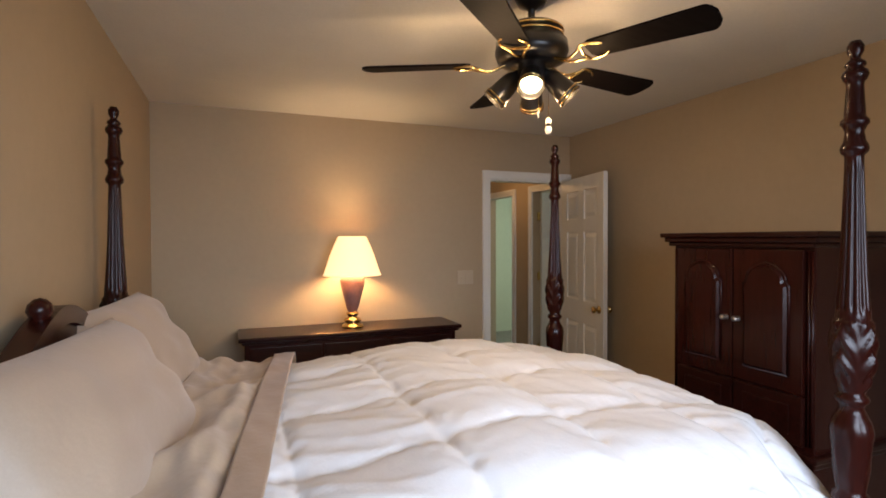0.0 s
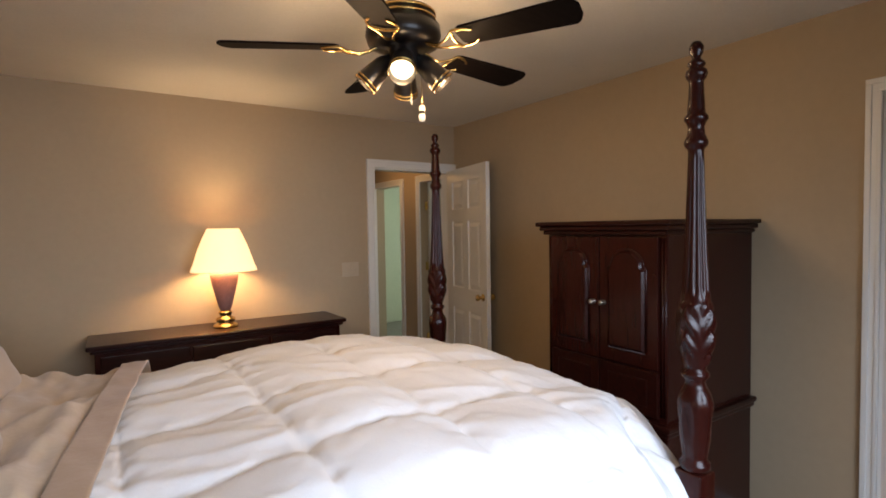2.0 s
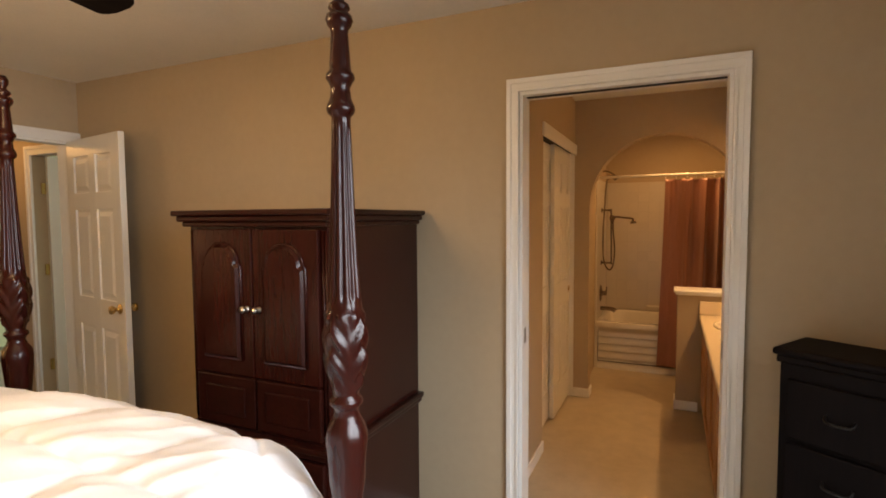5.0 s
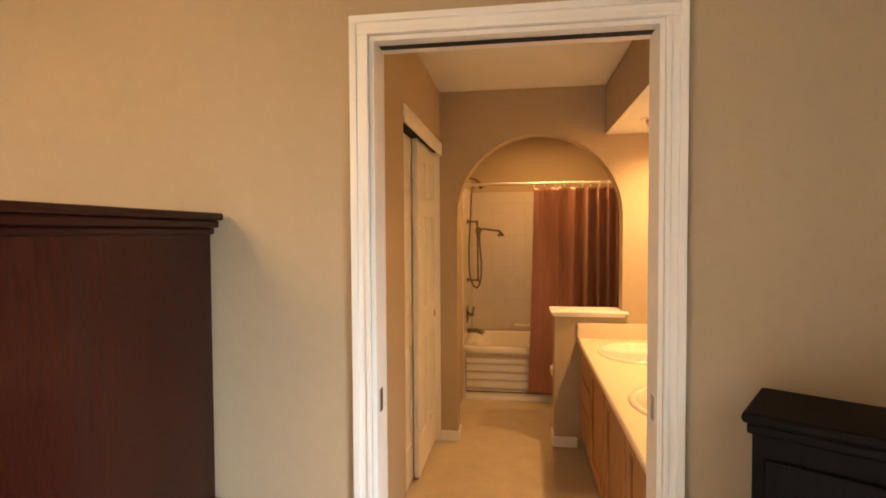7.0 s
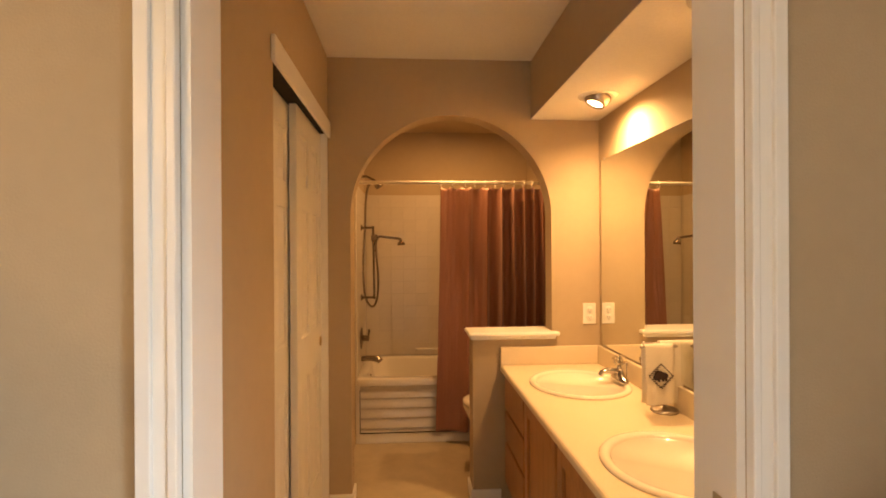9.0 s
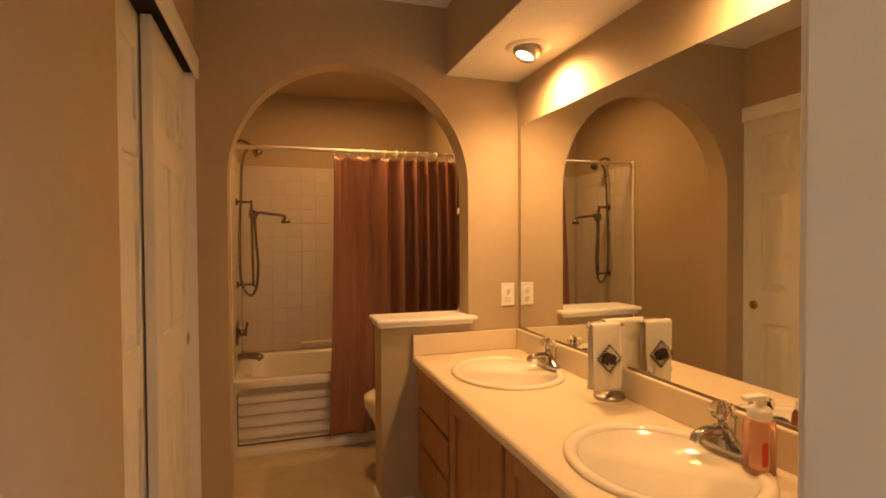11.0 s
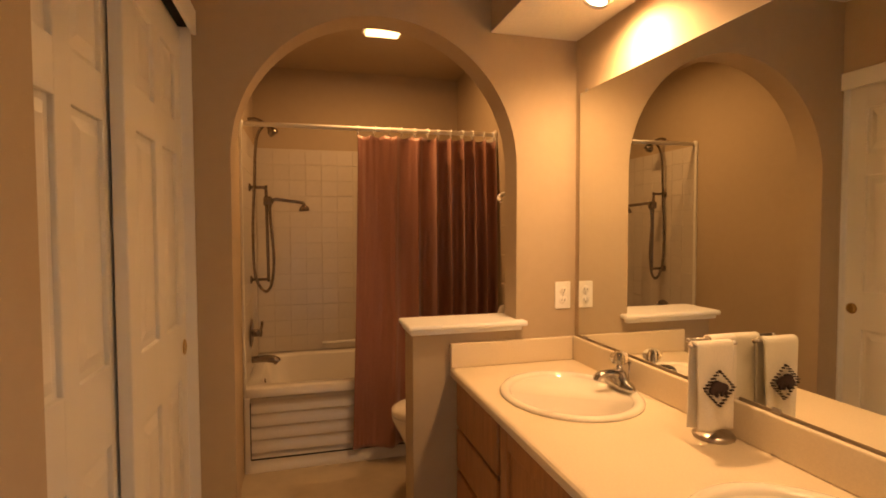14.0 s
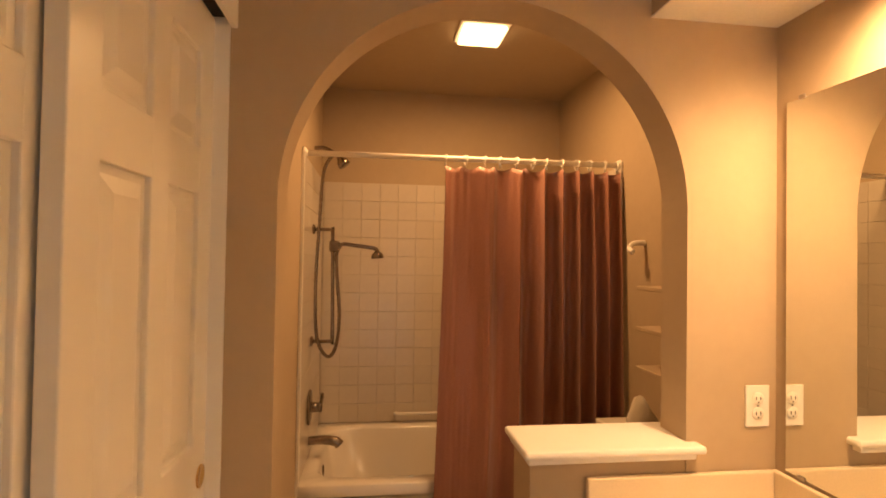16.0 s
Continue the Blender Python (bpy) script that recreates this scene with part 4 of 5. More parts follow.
def counter():
    bm = bmesh.new()
    z = CZT
    y0, y1 = YM + 0.002, -0.012
    cuts = []
    for cx, cy in sorted(SINKS):
        cuts.append((cx - 0.27, cx + 0.27, cx, cy))
    xs = VX0
    for a, b, cx, cy in cuts:
        bm.faces.new([bm.verts.new(c) for c in ((xs, y0, z), (a, y0, z), (a, y1, z), (xs, y1, z))])
        n = 64
        ang = [2 * math.pi * k / n for k in range(n)]
        corners = [math.atan2(y - cy, x - cx) % (2 * math.pi) for x in (a, b) for y in (y0, y1)]
        for c in corners:
            k = min(range(n), key=lambda i: abs(ang[i] - c))
            ang[k] = c
        inner, outer = [], []
        for t in ang:
            dx, dy = math.cos(t), math.sin(t)
            s = min((b - cx) / dx if dx > 1e-9 else 99, (a - cx) / dx if dx < -1e-9 else 99, (y1 - cy) / dy if dy > 1e-9 else 99, (y0 - cy) / dy if dy < -1e-9 else 99)
            outer.append(bm.verts.new((cx + s * dx, cy + s * dy, z)))
            e = 1 / math.hypot(dx / SA, dy / SB)
            inner.append(bm.verts.new((cx + e * dx, cy + e * dy, z)))
        for k in range(n):
            j = (k + 1) % n
            bm.faces.new((inner[k], inner[j], outer[j], outer[k]))
        xs = b
    bm.faces.new([bm.verts.new(c) for c in ((xs, y0, z), (VX1, y0, z), (VX1, y1, z), (xs, y1, z))])
    # rolled front edge
    prof = [(y1, z), (y1 + 0.008, z - 0.002), (y1 + 0.0135, z - 0.008), (y1 + 0.0145, z - 0.018), (y1 + 0.0135, z - 0.030), (y1 + 0.008, z - 0.037), (y1, z - 0.039), (VF - 0.03, z - 0.039)]
    A = [bm.verts.new((VX0, y, zz)) for y, zz in prof]
    B = [bm.verts.new((VX1, y, zz)) for y, zz in prof]
    for k in range(len(prof) - 1):
        bm.faces.new((A[k], A[k + 1], B[k + 1], B[k]))
    return finish("countertop", bm, LAMIN, vn)


counter()
box("backsplash", (VX0, YM + 0.001, CZT), (VX1, YM + 0.019, 0.858), LAMIN, vn, 0.005)
box("side_splash", (X2 - 0.022, YM + 0.02, CZT), (X2 - 0.003, 0.002, 0.858), LAMIN, vn, 0.005)


def sink(cx, cy):
    e = tagged(holder("sink", (cx, cy, CZT)), "cream oval drop-in sink in the counter", "sink", "sinks in the vanity")
    k = 0.88
    prof = [(0.262, 0.0005), (0.262, 0.006), (0.256, 0.012), (0.246, 0.0145), (0.232, 0.013), (0.222, 0.004), (0.214, -0.015), (0.20, -0.06), (0.17, -0.105), (0.12, -0.135), (0.06, -0.147), (0.022, -0.15), (0.0, -0.15)]
    lathe("basin", prof, PORC, e, Matrix.Translation((cx, cy, CZT)), 64, 1.0, k)
    lathe("drain", [(0.024, 0.0), (0.024, 0.003), (0.016, 0.002), (0.0, 0.004)], CHROME, e, Matrix.Translation((cx, cy, CZT - 0.149)), 24)
    f = tagged(holder("faucet", (cx, -0.492, CZT)), "chrome faucet with clear crystal knob", "faucet", "faucets at the sinks")
    z = CZT + 0.013
    bm = bmesh.new()
    out = [(0.082 * math.cos(t) * (1 if abs(math.cos(t)) > 0.3 else 1), 0.030 * math.sin(t)) for t in [2 * math.pi * i / 40 for i in range(40)]]
    rings = []
    for s, h in ((1.0, 0.0), (1.0, 0.008), (0.92, 0.016), (0.62, 0.026), (0.40, 0.045), (0.34, 0.055)):
        rings.append([bm.verts.new((cx + x * s, -0.492 + y * min(1, s + 0.12), z + h)) for x, y in out])
    for a, b in zip(rings, rings[1:]):
        for i in range(40):
            bm.faces.new((a[i], a[(i + 1) % 40], b[(i + 1) % 40], b[i]))
    bm.faces.new(rings[-1])
    bm.faces.new(rings[0])
    finish("base", bm, CHROME, f, True)
    tube("spout", [(cx, -0.495, z + 0.030), (cx, -0.465, z + 0.046), (cx, -0.432, z + 0.048), (cx, -0.408, z + 0.041), (cx, -0.400, z + 0.026)], lambda t: 0.021 - 0.006 * t, CHROME, f, 6, 16, 0.75)
    lathe("stem", [(0.016, 0.0), (0.012, 0.012), (0.010, 0.024)], CHROME, f, Matrix.Translation((cx, -0.49, z + 0.052)), 20)
    lathe("knob", [(0.012, 0.0), (0.022, 0.006), (0.030, 0.018), (0.031, 0.030), (0.025, 0.042), (0.014, 0.048), (0.0, 0.049)], CRYSTAL, f, Matrix.Translation((cx, -0.49, z + 0.074)), 12, ripple=lambda a, zz: 1 + 0.06 * math.cos(6 * a), smooth=False)
    lathe("knob_cap", [(0.008, 0.0), (0.008, 0.03), (0.0, 0.032)], CHROME, f, Matrix.Translation((cx, -0.49, z + 0.078)), 12)
    tube("lift_rod", [(cx - 0.01, -0.522, z + 0.02), (cx - 0.01, -0.524, z + 0.075)], 0.0025, CHROME, f, 1, 8)
    lathe("lift_knob", [(0.0, 0.0), (0.006, 0.003), (0.006, 0.010), (0.0, 0.013)], CHROME, f, Matrix.Translation((cx - 0.01, -0.524, z + 0.073)), 12)


for c in SINKS:
    sink(*c)

mr = tagged(holder("vanity_mirror", (3.9, YM, 0.866)), "large frameless wall mirror over the vanity", "mirror")
box("glass", (XB + 0.012, YM + 0.001, 0.868), (4.855, YM + 0.007, 1.884), MIRROR, mr, 0.0015)
for x in (4.80, 3.9, 3.1):
    for z in (0.863, 1.88):
        box("clip", (x - 0.012, YM + 0.0072, z), (x + 0.012, YM + 0.0105, z + 0.012), NICKEL, mr, 0.002)
wall_plate("outlet", pose(X2 - 0.0005, -0.503, 1.035, 0, 0, -90), "ivory duplex outlet beside the mirror")

# recessed eyeball lights in the soffit; the one at x = 3.48 is unseen, added
for vx in (4.44, 3.48):
    ey = tagged(holder("eyeball_downlight", (vx, -0.39, SZ)), "lit recessed eyeball light in the soffit", "downlight", "lights in the soffit")
    M = Matrix.Translation((vx, -0.39, SZ - 0.004))
    lathe("trim_ring", [(0.062, -0.006), (0.075, -0.010), (0.092, -0.006), (0.095, -0.0005)], WHITEP, ey, M, 40, caps=False)
    bm = bmesh.new()
    tilt = M @ pose(0, 0, 0, 24, 0, 6)
    add_lathe(bm, [(0.062, 0.0), (0.062, -0.012), (0.054, -0.034), (0.044, -0.048), (0.038, -0.047), (0.044, -0.03)], 36, tilt)
    finish("eyeball", bm, NICKEL, ey, True)
    lathe("bulb", [(0.044, -0.030), (0.040, -0.036), (0.025, -0.041), (0.0, -0.043)], BULB, ey, tilt, 30)

# towel stand with two hand towels
tx, ty = 4.035, -0.495
ts = tagged(holder("towel_stand", (tx, ty, CZT)), "brushed nickel countertop towel stand", "towel stand")
lathe("base", [(0.052, 0.0005), (0.054, 0.006), (0.049, 0.013), (0.03, 0.019), (0.010, 0.024), (0.007, 0.03)], NICKEL, ts, Matrix.Translation((tx, ty, CZT)), 40)
tube("stem", [(tx, ty, CZT + 0.02), (tx, ty, CZT + 0.13), (tx, ty, CZT + 0.255)], 0.006, NICKEL, ts, 2, 12)
for dx, zz, o in ((-0.035, 0.262, 0.042), (0.008, 0.266, 0.012)):
    tube("bar", [(tx + dx, ty + o + 0.065, CZT + zz), (tx + dx, ty + o - 0.07, CZT + zz)], 0.005, NICKEL, ts, 1, 12)
    for yy in (0.065, -0.07):
        lathe("bar_end", [(0.0, 0.0), (0.008, 0.004), (0.008, 0.010), (0.0, 0.014)], NICKEL, ts, Matrix.Translation((tx + dx, ty + o + yy, CZT + zz - 0.007)), 12)
tube("crossbar", [(tx - 0.035, ty, CZT + 0.262), (tx, ty, CZT + 0.255), (tx + 0.008, ty, CZT + 0.262)], 0.005, NICKEL, ts, 3, 10)


def hand_towel(x, y, ztop, w, long, seed, label):
    def f(u, v):
        s = (u - 0.5) * 2 * (long + 0.03)
        r = 0.016
        if abs(s) < r * 1.57:
            dx, dz = r * math.sin(s / r), r * math.cos(s / r)
        else:
            dx, dz = (r if s > 0 else -r), -(abs(s) - r * 1.57)
        yy = (v - 0.5) * w
        n = noise.noise(Vector((seed, yy * 18, dz * 6)))
        hang = min(1, abs(dz) * 6)
        dx += 0.007 * n * hang + (0.004 * math.sin(yy * 70 + seed) * hang)
        return Vector((x + dx * (1 + 0.2 * hang), y + yy * (1 - 0.06 * hang + 0.03 * n), ztop + dz))
    e = grid("hand_towel", f, 60, 24, TOWEL, None, 0.006)
    return tagged(e, label, "towel", "towels on the stand")


t1 = hand_towel(tx - 0.035, ty + 0.045, CZT + 0.258, 0.112, 0.21, 3.0, "white terry hand towel with dark embroidered diamond")
hand_towel(tx + 0.008, ty - 0.026, CZT + 0.262, 0.09, 0.225, 8.0, "white terry hand towel folded over the bar")
# embroidery on the front towel: a zigzag diamond round a plain dark patch
bm = bmesh.new()
ex, eyc, ezc = tx - 0.0665, ty + 0.044, CZT + 0.155
dia = [(0, 0.046), (0.046, 0), (0, -0.046), (-0.046, 0)]
for k in range(4):
    (y0, z0), (y1, z1) = dia[k], dia[(k + 1) % 4]
    for i in range(12):
        t = (i + 0.5) / 12
        o = 0.0016 * (1 if i % 2 else -1)
        cy, cz_ = eyc + y0 + (y1 - y0) * t + o, ezc + z0 + (z1 - z0) * t + o
        add_box(bm, (ex - 0.001, cy - 0.0026, cz_ - 0.0014), (ex + 0.006, cy + 0.0026, cz_ + 0.0014))
for k, (y0, z0, ry, rz) in enumerate(((-0.003, 0.001, 0.024, 0.014), (0.008, 0.006, 0.017, 0.015), (0.021, -0.004, 0.010, 0.011), (-0.018, -0.010, 0.004, 0.010), (-0.006, -0.012, 0.004, 0.009), (0.010, -0.013, 0.004, 0.009))):
    add_lathe(bm, [(1.0, 0.0), (1.0, 0.006), (0.8, 0.0075)], 18, Matrix.Translation((ex + 0.006 - 0.0005 * k, eyc + y0, ezc + z0)) @ pose(0, 0, 0, 0, -90, 0) @ Matrix.Diagonal((rz, ry, 1, 1)))
emb = finish("embroidery", bm, THREAD, t1)

# soap bottle
sx, sy = 3.425, -0.478
sp = tagged(holder("soap_bottle", (sx, sy, CZT)), "pink liquid soap bottle with white pump", "soap bottle")
M = Matrix.Translation((sx, sy, CZT))


def squarish(a, z):
    return 1 / (abs(math.cos(a)) ** 5 + abs(math.sin(a)) ** 5) ** 0.2


lathe("bottle", [(0.026, 0.001), (0.029, 0.004), (0.029, 0.11), (0.027, 0.125), (0.023, 0.132)], SOAP, sp, M, 40, ripple=squarish)
lathe("collar", [(0.026, 0.132), (0.027, 0.134), (0.027, 0.152), (0.023, 0.158), (0.012, 0.16), (0.010, 0.178), (0.006, 0.18)], WHITEP, sp, M, 32)
box("pump_head", (sx - 0.012, sy - 0.012, CZT + 0.178), (sx + 0.012, sy + 0.048, CZT + 0.19), WHITEP, sp, 0.004)
box("label", (sx - 0.031, sy + 0.008, CZT + 0.03), (sx - 0.0295, sy + 0.026, CZT + 0.085), REDLAB, sp, 0.0004)

# tub
tb = tagged(holder("bathtub", (6.23, 0.18, 0)), "white alcove bathtub with a ribbed front", "bathtub")
TY0, TY1, TZ = YM + 0.003, 0.889, 0.462


def tub_shell():
    bm = bmesh.new()
    cx, cy = (XT + XK) / 2, (TY0 + TY1) / 2
    a, b = (XK - XT) / 2 - 0.003, (TY1 - TY0) / 2

    def ring(sa, sb, z, p):
        out = []
        for k in range(72):
            t = 2 * math.pi * k / 72
            c, s = math.cos(t), math.sin(t)
            q = (abs(c) ** p + abs(s) ** p) ** (-1 / p)
            out.append(bm.verts.new((cx + sa * c * q, cy + sb * s * q, z)))
        return out
    rs = [ring(a, b, TZ - 0.05, 60), ring(a, b, TZ - 0.006, 60), ring(a - 0.006, b - 0.006, TZ, 50), ring(a - 0.075, b - 0.06, TZ, 9), ring(a - 0.088, b - 0.075, TZ - 0.014, 8), ring(a - 0.12, b - 0.12, 0.2, 6), ring(a - 0.18, b - 0.2, 0.11, 5), ring(a - 0.3, b - 0.4, 0.10, 4)]
    for p, q in zip(rs, rs[1:]):
        for k in range(72):
            bm.faces.new((p[k], p[(k + 1) % 72], q[(k + 1) % 72], q[k]))
    bm.faces.new(rs[-1])
    return finish("basin", bm, ACRYL, tb, True)


tub_shell()
bm = bmesh.new()
prof = [(XT - 0.004, TZ - 0.052), (XT + 0.006, TZ - 0.06), (XT + 0.008, 0.385)]
z = 0.38
while z > 0.10:
    prof += [(XT + 0.030, z), (XT + 0.026, z - 0.03), (XT + 0.014, z - 0.055), (XT + 0.016, z - 0.062), (XT + 0.030, z - 0.068)]
    z -= 0.072
prof += [(XT + 0.03, 0.075), (XT + 0.002, 0.07), (XT, 0.0)]
A = [bm.verts.new((x, TY0, z)) for x, z in prof]
B = [bm.verts.new((x, TY1 - 0.03, z)) for x, z in prof]
for k in range(len(prof) - 1):
    bm.faces.new((A[k], A[k + 1], B[k + 1], B[k]))
finish("apron", bm, ACRYL, tb, True)
box("apron_end", (XT, TY1 - 0.031, 0), (XT + 0.04, TY1, TZ - 0.05), ACRYL, tb, 0.003)
boxes("apron_seam", [((XT - 0.0015, TY0, 0.072), (XT + 0.003, TY1 - 0.03, 0.078)), ((XT - 0.0015, TY1 - 0.034, 0.078), (XT + 0.003, TY1 - 0.029, 0.385))], DARK, tb)

# shower fittings on the end wall
SX = 6.13
sf = tagged(holder("shower_set", (SX, 0.9, 1.5)), "chrome shower head, slide bar, hose and valve", "shower")
YW = 0.905
tube("shower_arm", [(SX, YW, 1.965), (SX, 0.86, 1.968), (SX, 0.81, 1.945), (SX, 0.785, 1.925)], 0.009, DARKCH, sf)
lathe("shower_head", [(0.012, 0.0), (0.016, 0.015), (0.028, 0.03), (0.031, 0.055), (0.024, 0.06), (0.0, 0.06)], DARKCH, sf, Matrix.Translation((SX, 0.79, 1.93)) @ pose(0, 0, 0, 145, 0, 0), 24)
tube("slide_bar", [(SX, YW, 1.568), (SX, 0.815, 1.568), (SX, 0.81, 1.56), (SX, 0.806, 1.3), (SX, 0.803, 1.03), (SX, 0.808, 1.024), (SX, YW, 1.024)], 0.009, DARKCH, sf, 4, 12)
lathe("bar_flange", [(0.024, 0.0), (0.024, 0.008), (0.012, 0.014)], DARKCH, sf, Matrix.Translation((SX, YW, 1.568)) @ pose(0, 0, 0, 90, 0, 0), 20)
lathe("bar_flange", [(0.024, 0.0), (0.024, 0.008), (0.012, 0.014)], DARKCH, sf, Matrix.Translation((SX, YW, 1.024)) @ pose(0, 0, 0, 90, 0, 0), 20)
box("slider", (SX - 0.02, 0.775, 1.46), (SX + 0.02, 0.825, 1.515), DARKCH, sf, 0.008)
tube("hand_shower", [(SX, 0.79, 1.455), (SX, 0.765, 1.497), (SX, 0.70, 1.492), (SX, 0.63, 1.484), (SX, 0.60, 1.478), (SX, 0.594, 1.462)], 0.010, DARKCH, sf, 6, 12)
lathe("hand_shower_head", [(0.012, 0.0), (0.026, 0.012), (0.032, 0.03), (0.028, 0.036), (0.0, 0.036)], DARKCH, sf, Matrix.Translation((SX, 0.594, 1.466)) @ pose(0, 0, 0, 175, 0, 0), 24)
hose = smooth_path([(SX - 0.01, 0.82, 1.93), (SX - 0.02, 0.858, 1.84), (SX - 0.02, 0.872, 1.6), (SX - 0.02, 0.885, 1.3), (SX - 0.02, 0.875, 1.05), (SX - 0.02, 0.825, 0.955), (SX - 0.02, 0.785, 1.0), (SX - 0.02, 0.77, 1.15), (SX - 0.015, 0.785, 1.35), (SX, 0.79, 1.455)], 24)
bm = bmesh.new()
add_tube(bm, hose, lambda t: 0.0085 + 0.0012 * math.sin(t * 900), 8)
finish("hose", bm, DARKCH, sf, True)
lathe("valve_plate", [(0.085, 0.0), (0.083, 0.006), (0.06, 0.010), (0.026, 0.012), (0.022, 0.045), (0.026, 0.05), (0.024, 0.06), (0.0, 0.063)], DARKCH, sf, Matrix.Translation((SX, YW, 0.706)) @ pose(0, 0, 0, 90, 0, 0), 36)
tube("valve_lever", [(SX, YW - 0.05, 0.706), (SX - 0.01, YW - 0.06, 0.75), (SX - 0.015, YW - 0.062, 0.775)], 0.008, DARKCH, sf, 3, 10)
tube("tub_spout", [(SX, YW, 0.545), (SX, 0.84, 0.547), (SX, 0.78, 0.54), (SX, 0.758, 0.522)], lambda t: 0.020 + 0.005 * t, DARKCH, sf, 6, 16)
lathe("overflow_plate", [(0.032, 0.0), (0.03, 0.006), (0.0, 0.008)], DARKCH, sf, Matrix.Translation((SX, 0.836, 0.395)) @ pose(0, 0, 0, 90, 0, 0), 24)
sf.location.y -= 0.03
tg = tagged(holder("tub_grab_bar", (6.6, 0.3, 0.5)), "white bar on the tiled back wall", "grab bar")
tube("bar", [(XK - 0.012, 0.43, 0.515), (XK - 0.05, 0.42, 0.52), (XK - 0.05, 0.15, 0.52), (XK - 0.05, -0.1, 0.52), (XK - 0.012, -0.11, 0.515)], 0.009, WHITEP, tg, 4, 12)

# curtain rod, rings, curtain
RX, RZ = 5.845, 1.885
rd = tagged(holder("curtain_rod", (RX, 0.18, RZ)), "white metal shower curtain rod", "curtain rod")
tube("rod", [(RX, 0.887, RZ), (RX, 0.2, RZ), (RX, YM + 0.004, RZ)], 0.0125, WHITEP, rd, 1, 18)
for y, s in ((0.888, 90), (YM + 0.003, -90)):
    lathe("flange", [(0.026, 0.0), (0.026, 0.006), (0.016, 0.016), (0.013, 0.02)], WHITEP, rd, Matrix.Translation((RX, y, RZ)) @ pose(0, 0, 0, s, 0, 0), 24)


def curtain(u, v):
    ytop = 0.268 - 0.826 * u
    ybot = 0.318 - 0.858 * u
    k = v
    y = ytop + (ybot - ytop) * k ** 1.2
    dens = 2 * math.pi * (1.6 * u + 6.4 * u * u)
    amp = (0.016 + 0.028 * min(1, u * 2.2)) * (0.55 + 0.45 * k)
    n = noise.noise(Vector((u * 5, k * 1.2, 4.0)))
    x = RX - 0.012 - 0.065 * min(1, k * 1.6) + amp * math.sin(dens + 0.8 * n) + 0.016 * noise.noise(Vector((u * 14, k * 2.2, 2.0))) + 0.005 * noise.noise(Vector((u * 45, k * 5, 6.0)))
    y += 0.012 * math.cos(dens) * min(1, u * 2)
    z = 1.852 - 1.765 * k - 0.012 * abs(math.sin(11 * math.pi * u)) * (1 - k) ** 6
    y = max(y, YM + 0.012)
    return Vector((x, y, z + 0.01 * noise.noise(Vector((u * 6, 0, 1))) * k))


cu = tagged(grid("shower_curtain", curtain, 240, 70, CURT, None, 0.0015), "mauve-brown satin shower curtain drawn half open", "shower curtain")
ring = None
for k in range(12):
    u = k / 11
    y = max(0.266 - 0.815 * u ** 0.9, YM + 0.02)
    if ring is None:
        pts = [(RX + 0.021 * math.cos(a), y + 0.004 * math.sin(2 * a), RZ - 0.008 + 0.024 * math.sin(a)) for a in [2 * math.pi * i / 18 for i in range(19)]]
        ring = tube("curtain_ring", pts, 0.0032, WHITEP, None, 0, 8)
        ring.data.transform(Matrix.Translation((0, -y, 0)))
        ring.location = (0, y, 0)
        tagged(ring, "ivory plastic shower curtain ring on the rod", "curtain ring", "rings on the rod")
    else:
        copy_thing(ring, Matrix.Translation((0, y + 0.004 * math.sin(k * 2.3), 0)) @ Matrix.Translation((RX, 0, RZ)) @ pose(0, 0, 0, 0, 0, 14 * math.sin(k * 1.7)) @ Matrix.Translation((-RX, 0, -RZ)))

# ceiling light over the tub
cl = tagged(holder("shower_ceiling_light", (5.77, 0.125, ZC)), "lit square glass light on the shower ceiling", "ceiling light")
box("frame", (5.66, 0.015, ZC - 0.014), (5.88, 0.235, ZC - 0.0065), WHITEP, cl, 0.004)
box("lens", (5.675, 0.03, ZC - 0.034), (5.865, 0.22, ZC - 0.014), LENS, cl, 0.010)

# toilet behind the half wall
tl = tagged(holder("toilet", (5.42, -0.2, 0)), "cream toilet behind the half wall", "toilet")
bm = bmesh.new()
rr = []
for sa, sb, z, dy in ((0.11, 0.20, 0.0, -0.14), (0.10, 0.19, 0.1, -0.14), (0.11, 0.20, 0.2, -0.13), (0.15, 0.23, 0.3, -0.11), (0.182, 0.255, 0.36, -0.105), (0.185, 0.26, 0.385, -0.105), (0.15, 0.22, 0.387, -0.105), (0.13, 0.19, 0.34, -0.105), (0.05, 0.08, 0.2, -0.105)):
    rr.append([bm.verts.new((5.42 + sa * math.cos(t), dy + sb * math.sin(t), z)) for t in [2 * math.pi * k / 40 for k in range(40)]])
for a, b in zip(rr, rr[1:]):
    for k in range(40):
        bm.faces.new((a[k], a[(k + 1) % 40], b[(k + 1) % 40], b[k]))
bm.faces.new(rr[-1])
finish("bowl", bm, PORC, tl, True)
lathe("lid", [(0.19, 0.0), (0.192, 0.012), (0.19, 0.03), (0.175, 0.038), (0.0, 0.042)], PORC, tl, Matrix.Translation((5.42, -0.105, 0.388)), 40, 1.0, 1.36)
box("tank", (5.20, YM + 0.01, 0.37), (5.64, -0.37, 0.74), PORC, tl, 0.02)
box("tank_lid", (5.19, YM + 0.006, 0.74), (5.65, -0.36, 0.775), PORC, tl, 0.010)
tube("flush_lever", [(5.25, -0.37, 0.68), (5.25, -0.345, 0.68), (5.31, -0.34, 0.672)], 0.006, CHROME, tl, 4, 10)
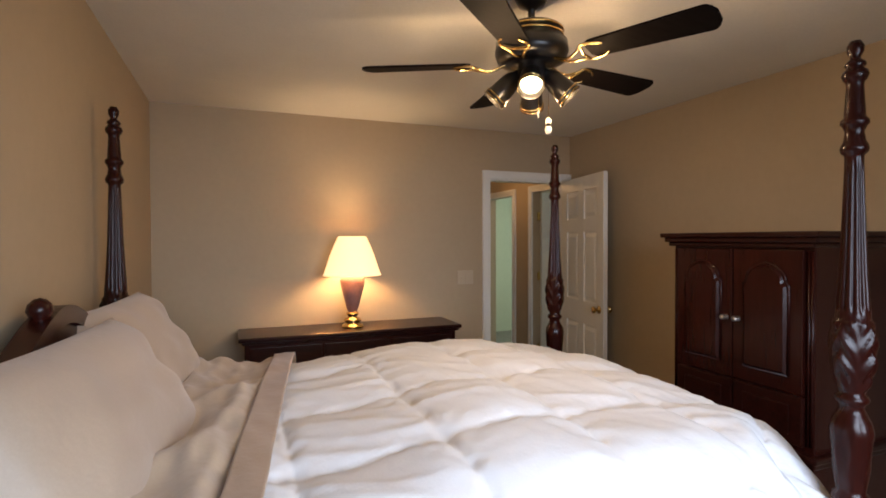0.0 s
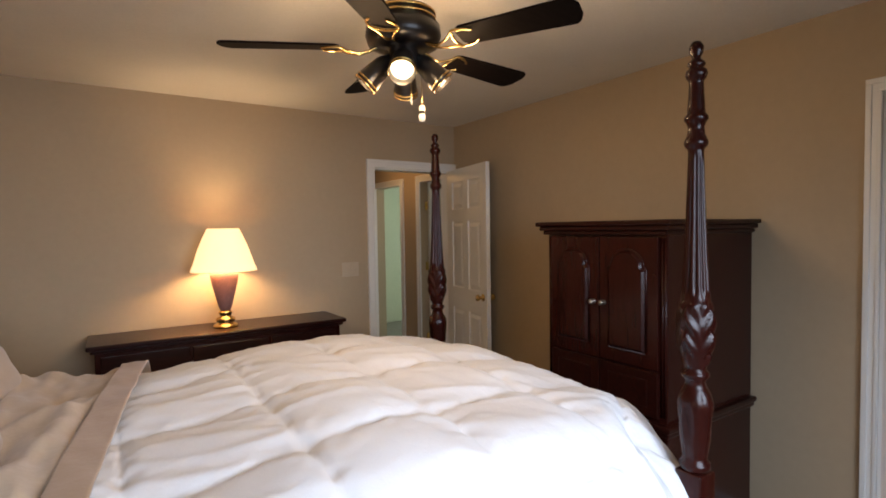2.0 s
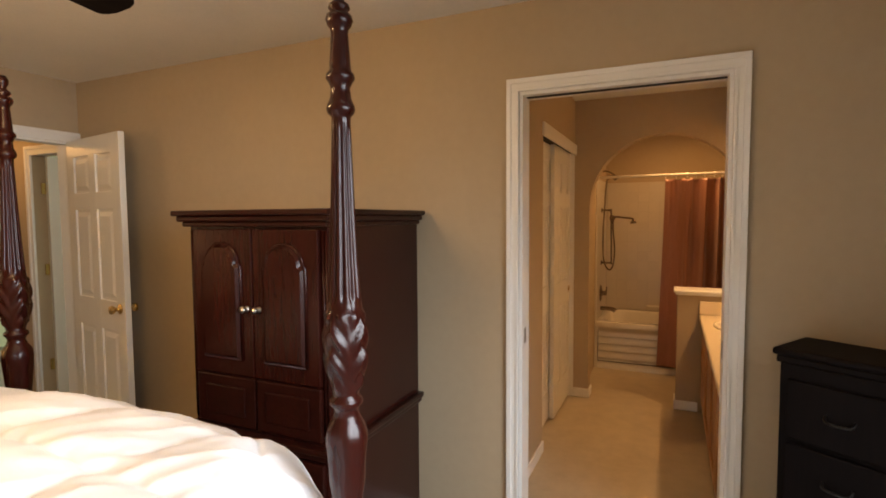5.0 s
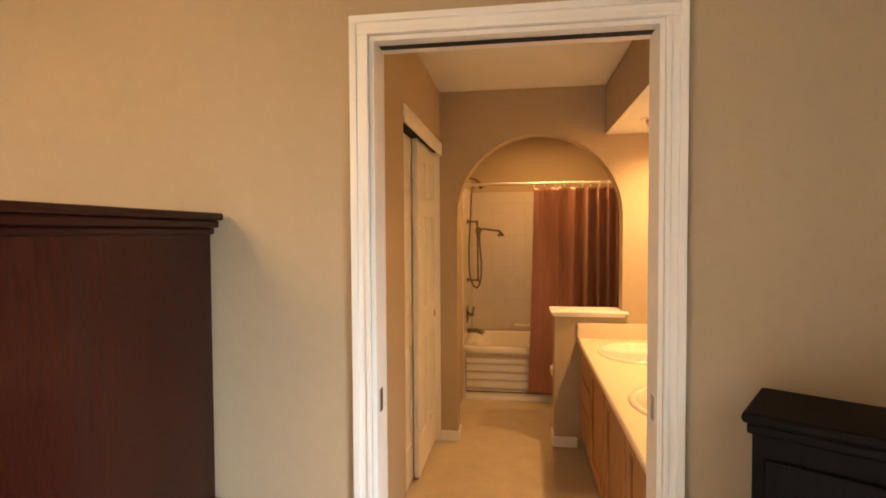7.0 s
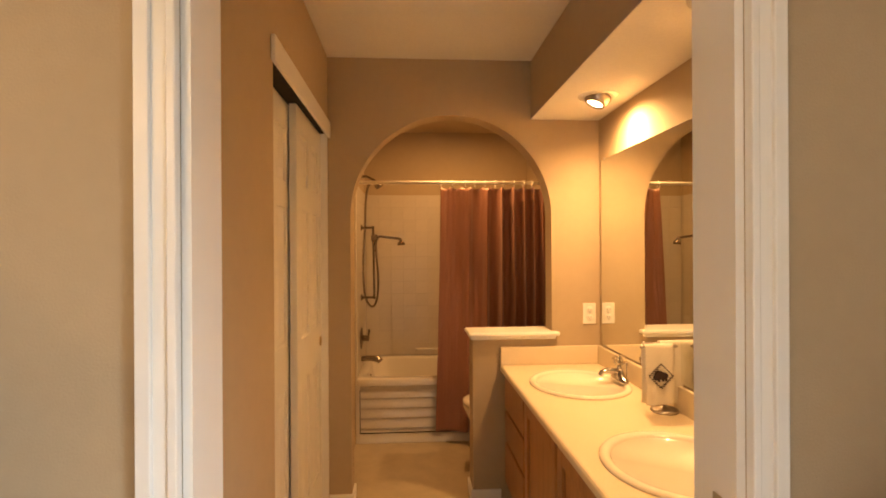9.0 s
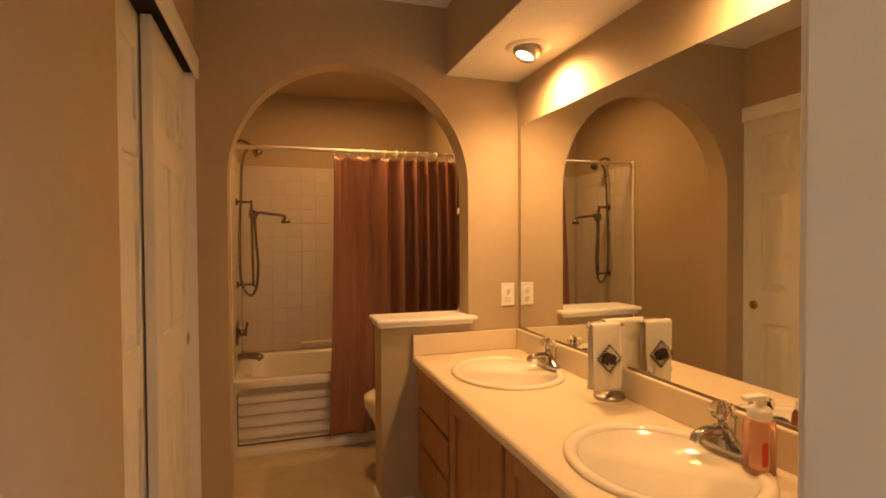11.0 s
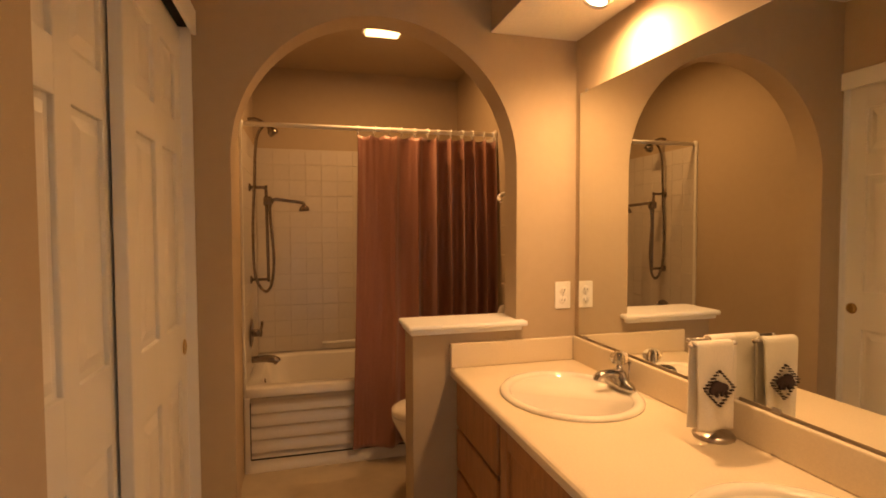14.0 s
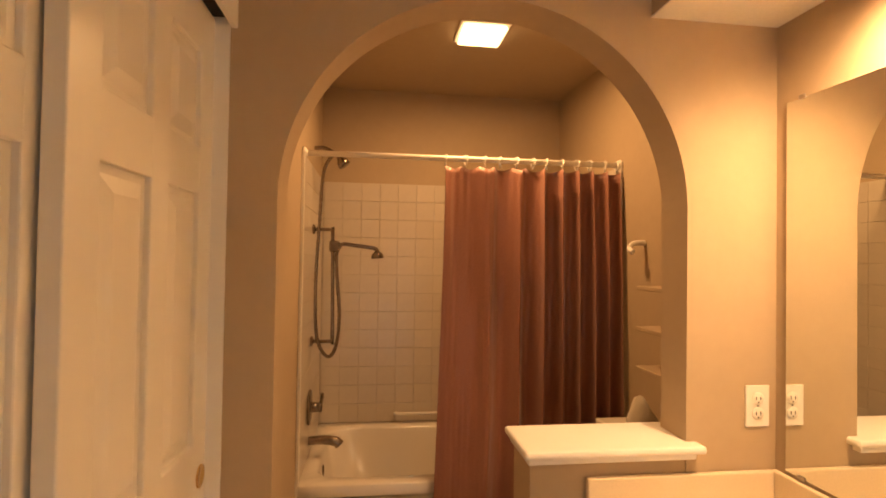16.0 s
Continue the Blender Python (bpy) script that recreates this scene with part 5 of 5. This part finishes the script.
tp = lathe("tissue_box_tissue", [(0.0, 0.0), (0.05, 0.002), (0.055, 0.05), (0.03, 0.10), (0.018, 0.13), (0.0, 0.14)], TOWEL, None, Matrix.Translation((5.46, -0.46, 0.776)), 20, ripple=lambda a, z: 1 + 0.25 * math.sin(3 * a + 30 * z))
tagged(tp, "crumpled white tissue on the toilet tank", "tissue")

# shelf over the toilet
sh = tagged(holder("wall_shelf", (5.3, -0.5, 1.0)), "tan wooden shelf unit on the wall over the toilet", "shelf")
for z in (1.03, 1.184, 1.341):
    box("shelf_board", (5.12, YM + 0.002, z - 0.016), (5.47, -0.445, z), WALL, sh, 0.003)
hk = tagged(holder("towel_hook", (5.6, YM, 1.5)), "small white hook on the tiled wall edge", "hook")
tube("hook", [(5.62, YM + 0.002, 1.515), (5.62, YM + 0.05, 1.512), (5.62, YM + 0.07, 1.49), (5.60, YM + 0.065, 1.475)], 0.012, WHITEP, hk, 5, 12)

# ---- tiles of the tub surround, one piece each, on a grout bed ----
def tile_mesh(w, h, d=0.006):
    bm = bmesh.new()
    add_box(bm, (-w / 2, -d, -h / 2), (w / 2, 0, h / 2))
    top = [e for e in bm.edges if all(v.co.y < -d / 2 for v in e.verts)]
    bmesh.ops.bevel(bm, geom=top, offset=0.0012, segments=1, affect="EDGES")
    bmesh.ops.recalc_face_normals(bm, faces=bm.faces[:])
    me = bpy.data.meshes.new("tile")
    bm.to_mesh(me)
    bm.free()
    me.materials.append(TILE)
    return me


TP = 0.1085
TM = tile_mesh(TP - 0.0018, TP - 0.0018)


def tiled(name, lo, hi, run, m_of, label):
    """A grout bed with tiles: run is the number of columns; m_of(i, j) is a tile's pose."""
    bed_ = structure(box(name, lo, hi, GROUT, None, 0), label)
    for i in range(run):
        for j in range(13):
            t = new("tile", TM)
            t.matrix_world = m_of(i, j)
            t.parent = bed_
    return bed_


Z0 = TZ + 0.004
tiled("wall_tile_back", (XK - 0.006, YM + 0.002, TZ), (XK - 0.0005, 0.889, Z0 + 13 * TP), 13, lambda i, j: Matrix.Translation((XK - 0.005, 0.875 - TP * (i + 0.5), Z0 + TP * (j + 0.5))) @ pose(0, 0, 0, 0, 0, -90) @ pose(0, 0, 0, 0.25 * math.sin(i * 7 + j * 3), 0, 0.25 * math.sin(i * 3 + j * 5)), "cream glazed wall tiles behind the tub")
tiled("wall_tile_end", (XT + 0.02, 0.884, TZ), (XK - 0.008, 0.8915, Z0 + 13 * TP), 7, lambda i, j: Matrix.Translation((XT + 0.035 + TP * (i + 0.5), 0.885, Z0 + TP * (j + 0.5))) @ pose(0, 0, 0, 0.2 * math.sin(i * 7 + j * 3), 0, 0.2 * math.sin(i * 3 + j * 5)), "cream glazed wall tiles at the shower head")
tiled("wall_tile_far_end", (XT + 0.02, YM + 0.0005, TZ), (XK - 0.008, YM + 0.007, Z0 + 13 * TP), 7, lambda i, j: Matrix.Translation((XT + 0.035 + TP * (i + 0.5), YM + 0.006, Z0 + TP * (j + 0.5))) @ pose(0, 0, 0, 0, 0, 180), "cream glazed wall tiles at the tub's far end")
structure(boxes("trim_tile_edge", [((XT + 0.012, 0.878, 0.0), (XT + 0.034, 0.8915, Z0 + 13 * TP + 0.01)), ((XT + 0.012, YM + 0.0005, 0.0), (XT + 0.034, YM + 0.013, Z0 + 13 * TP + 0.01))], WHITEP, None, 0.003), "white edge strip of the tub surround")
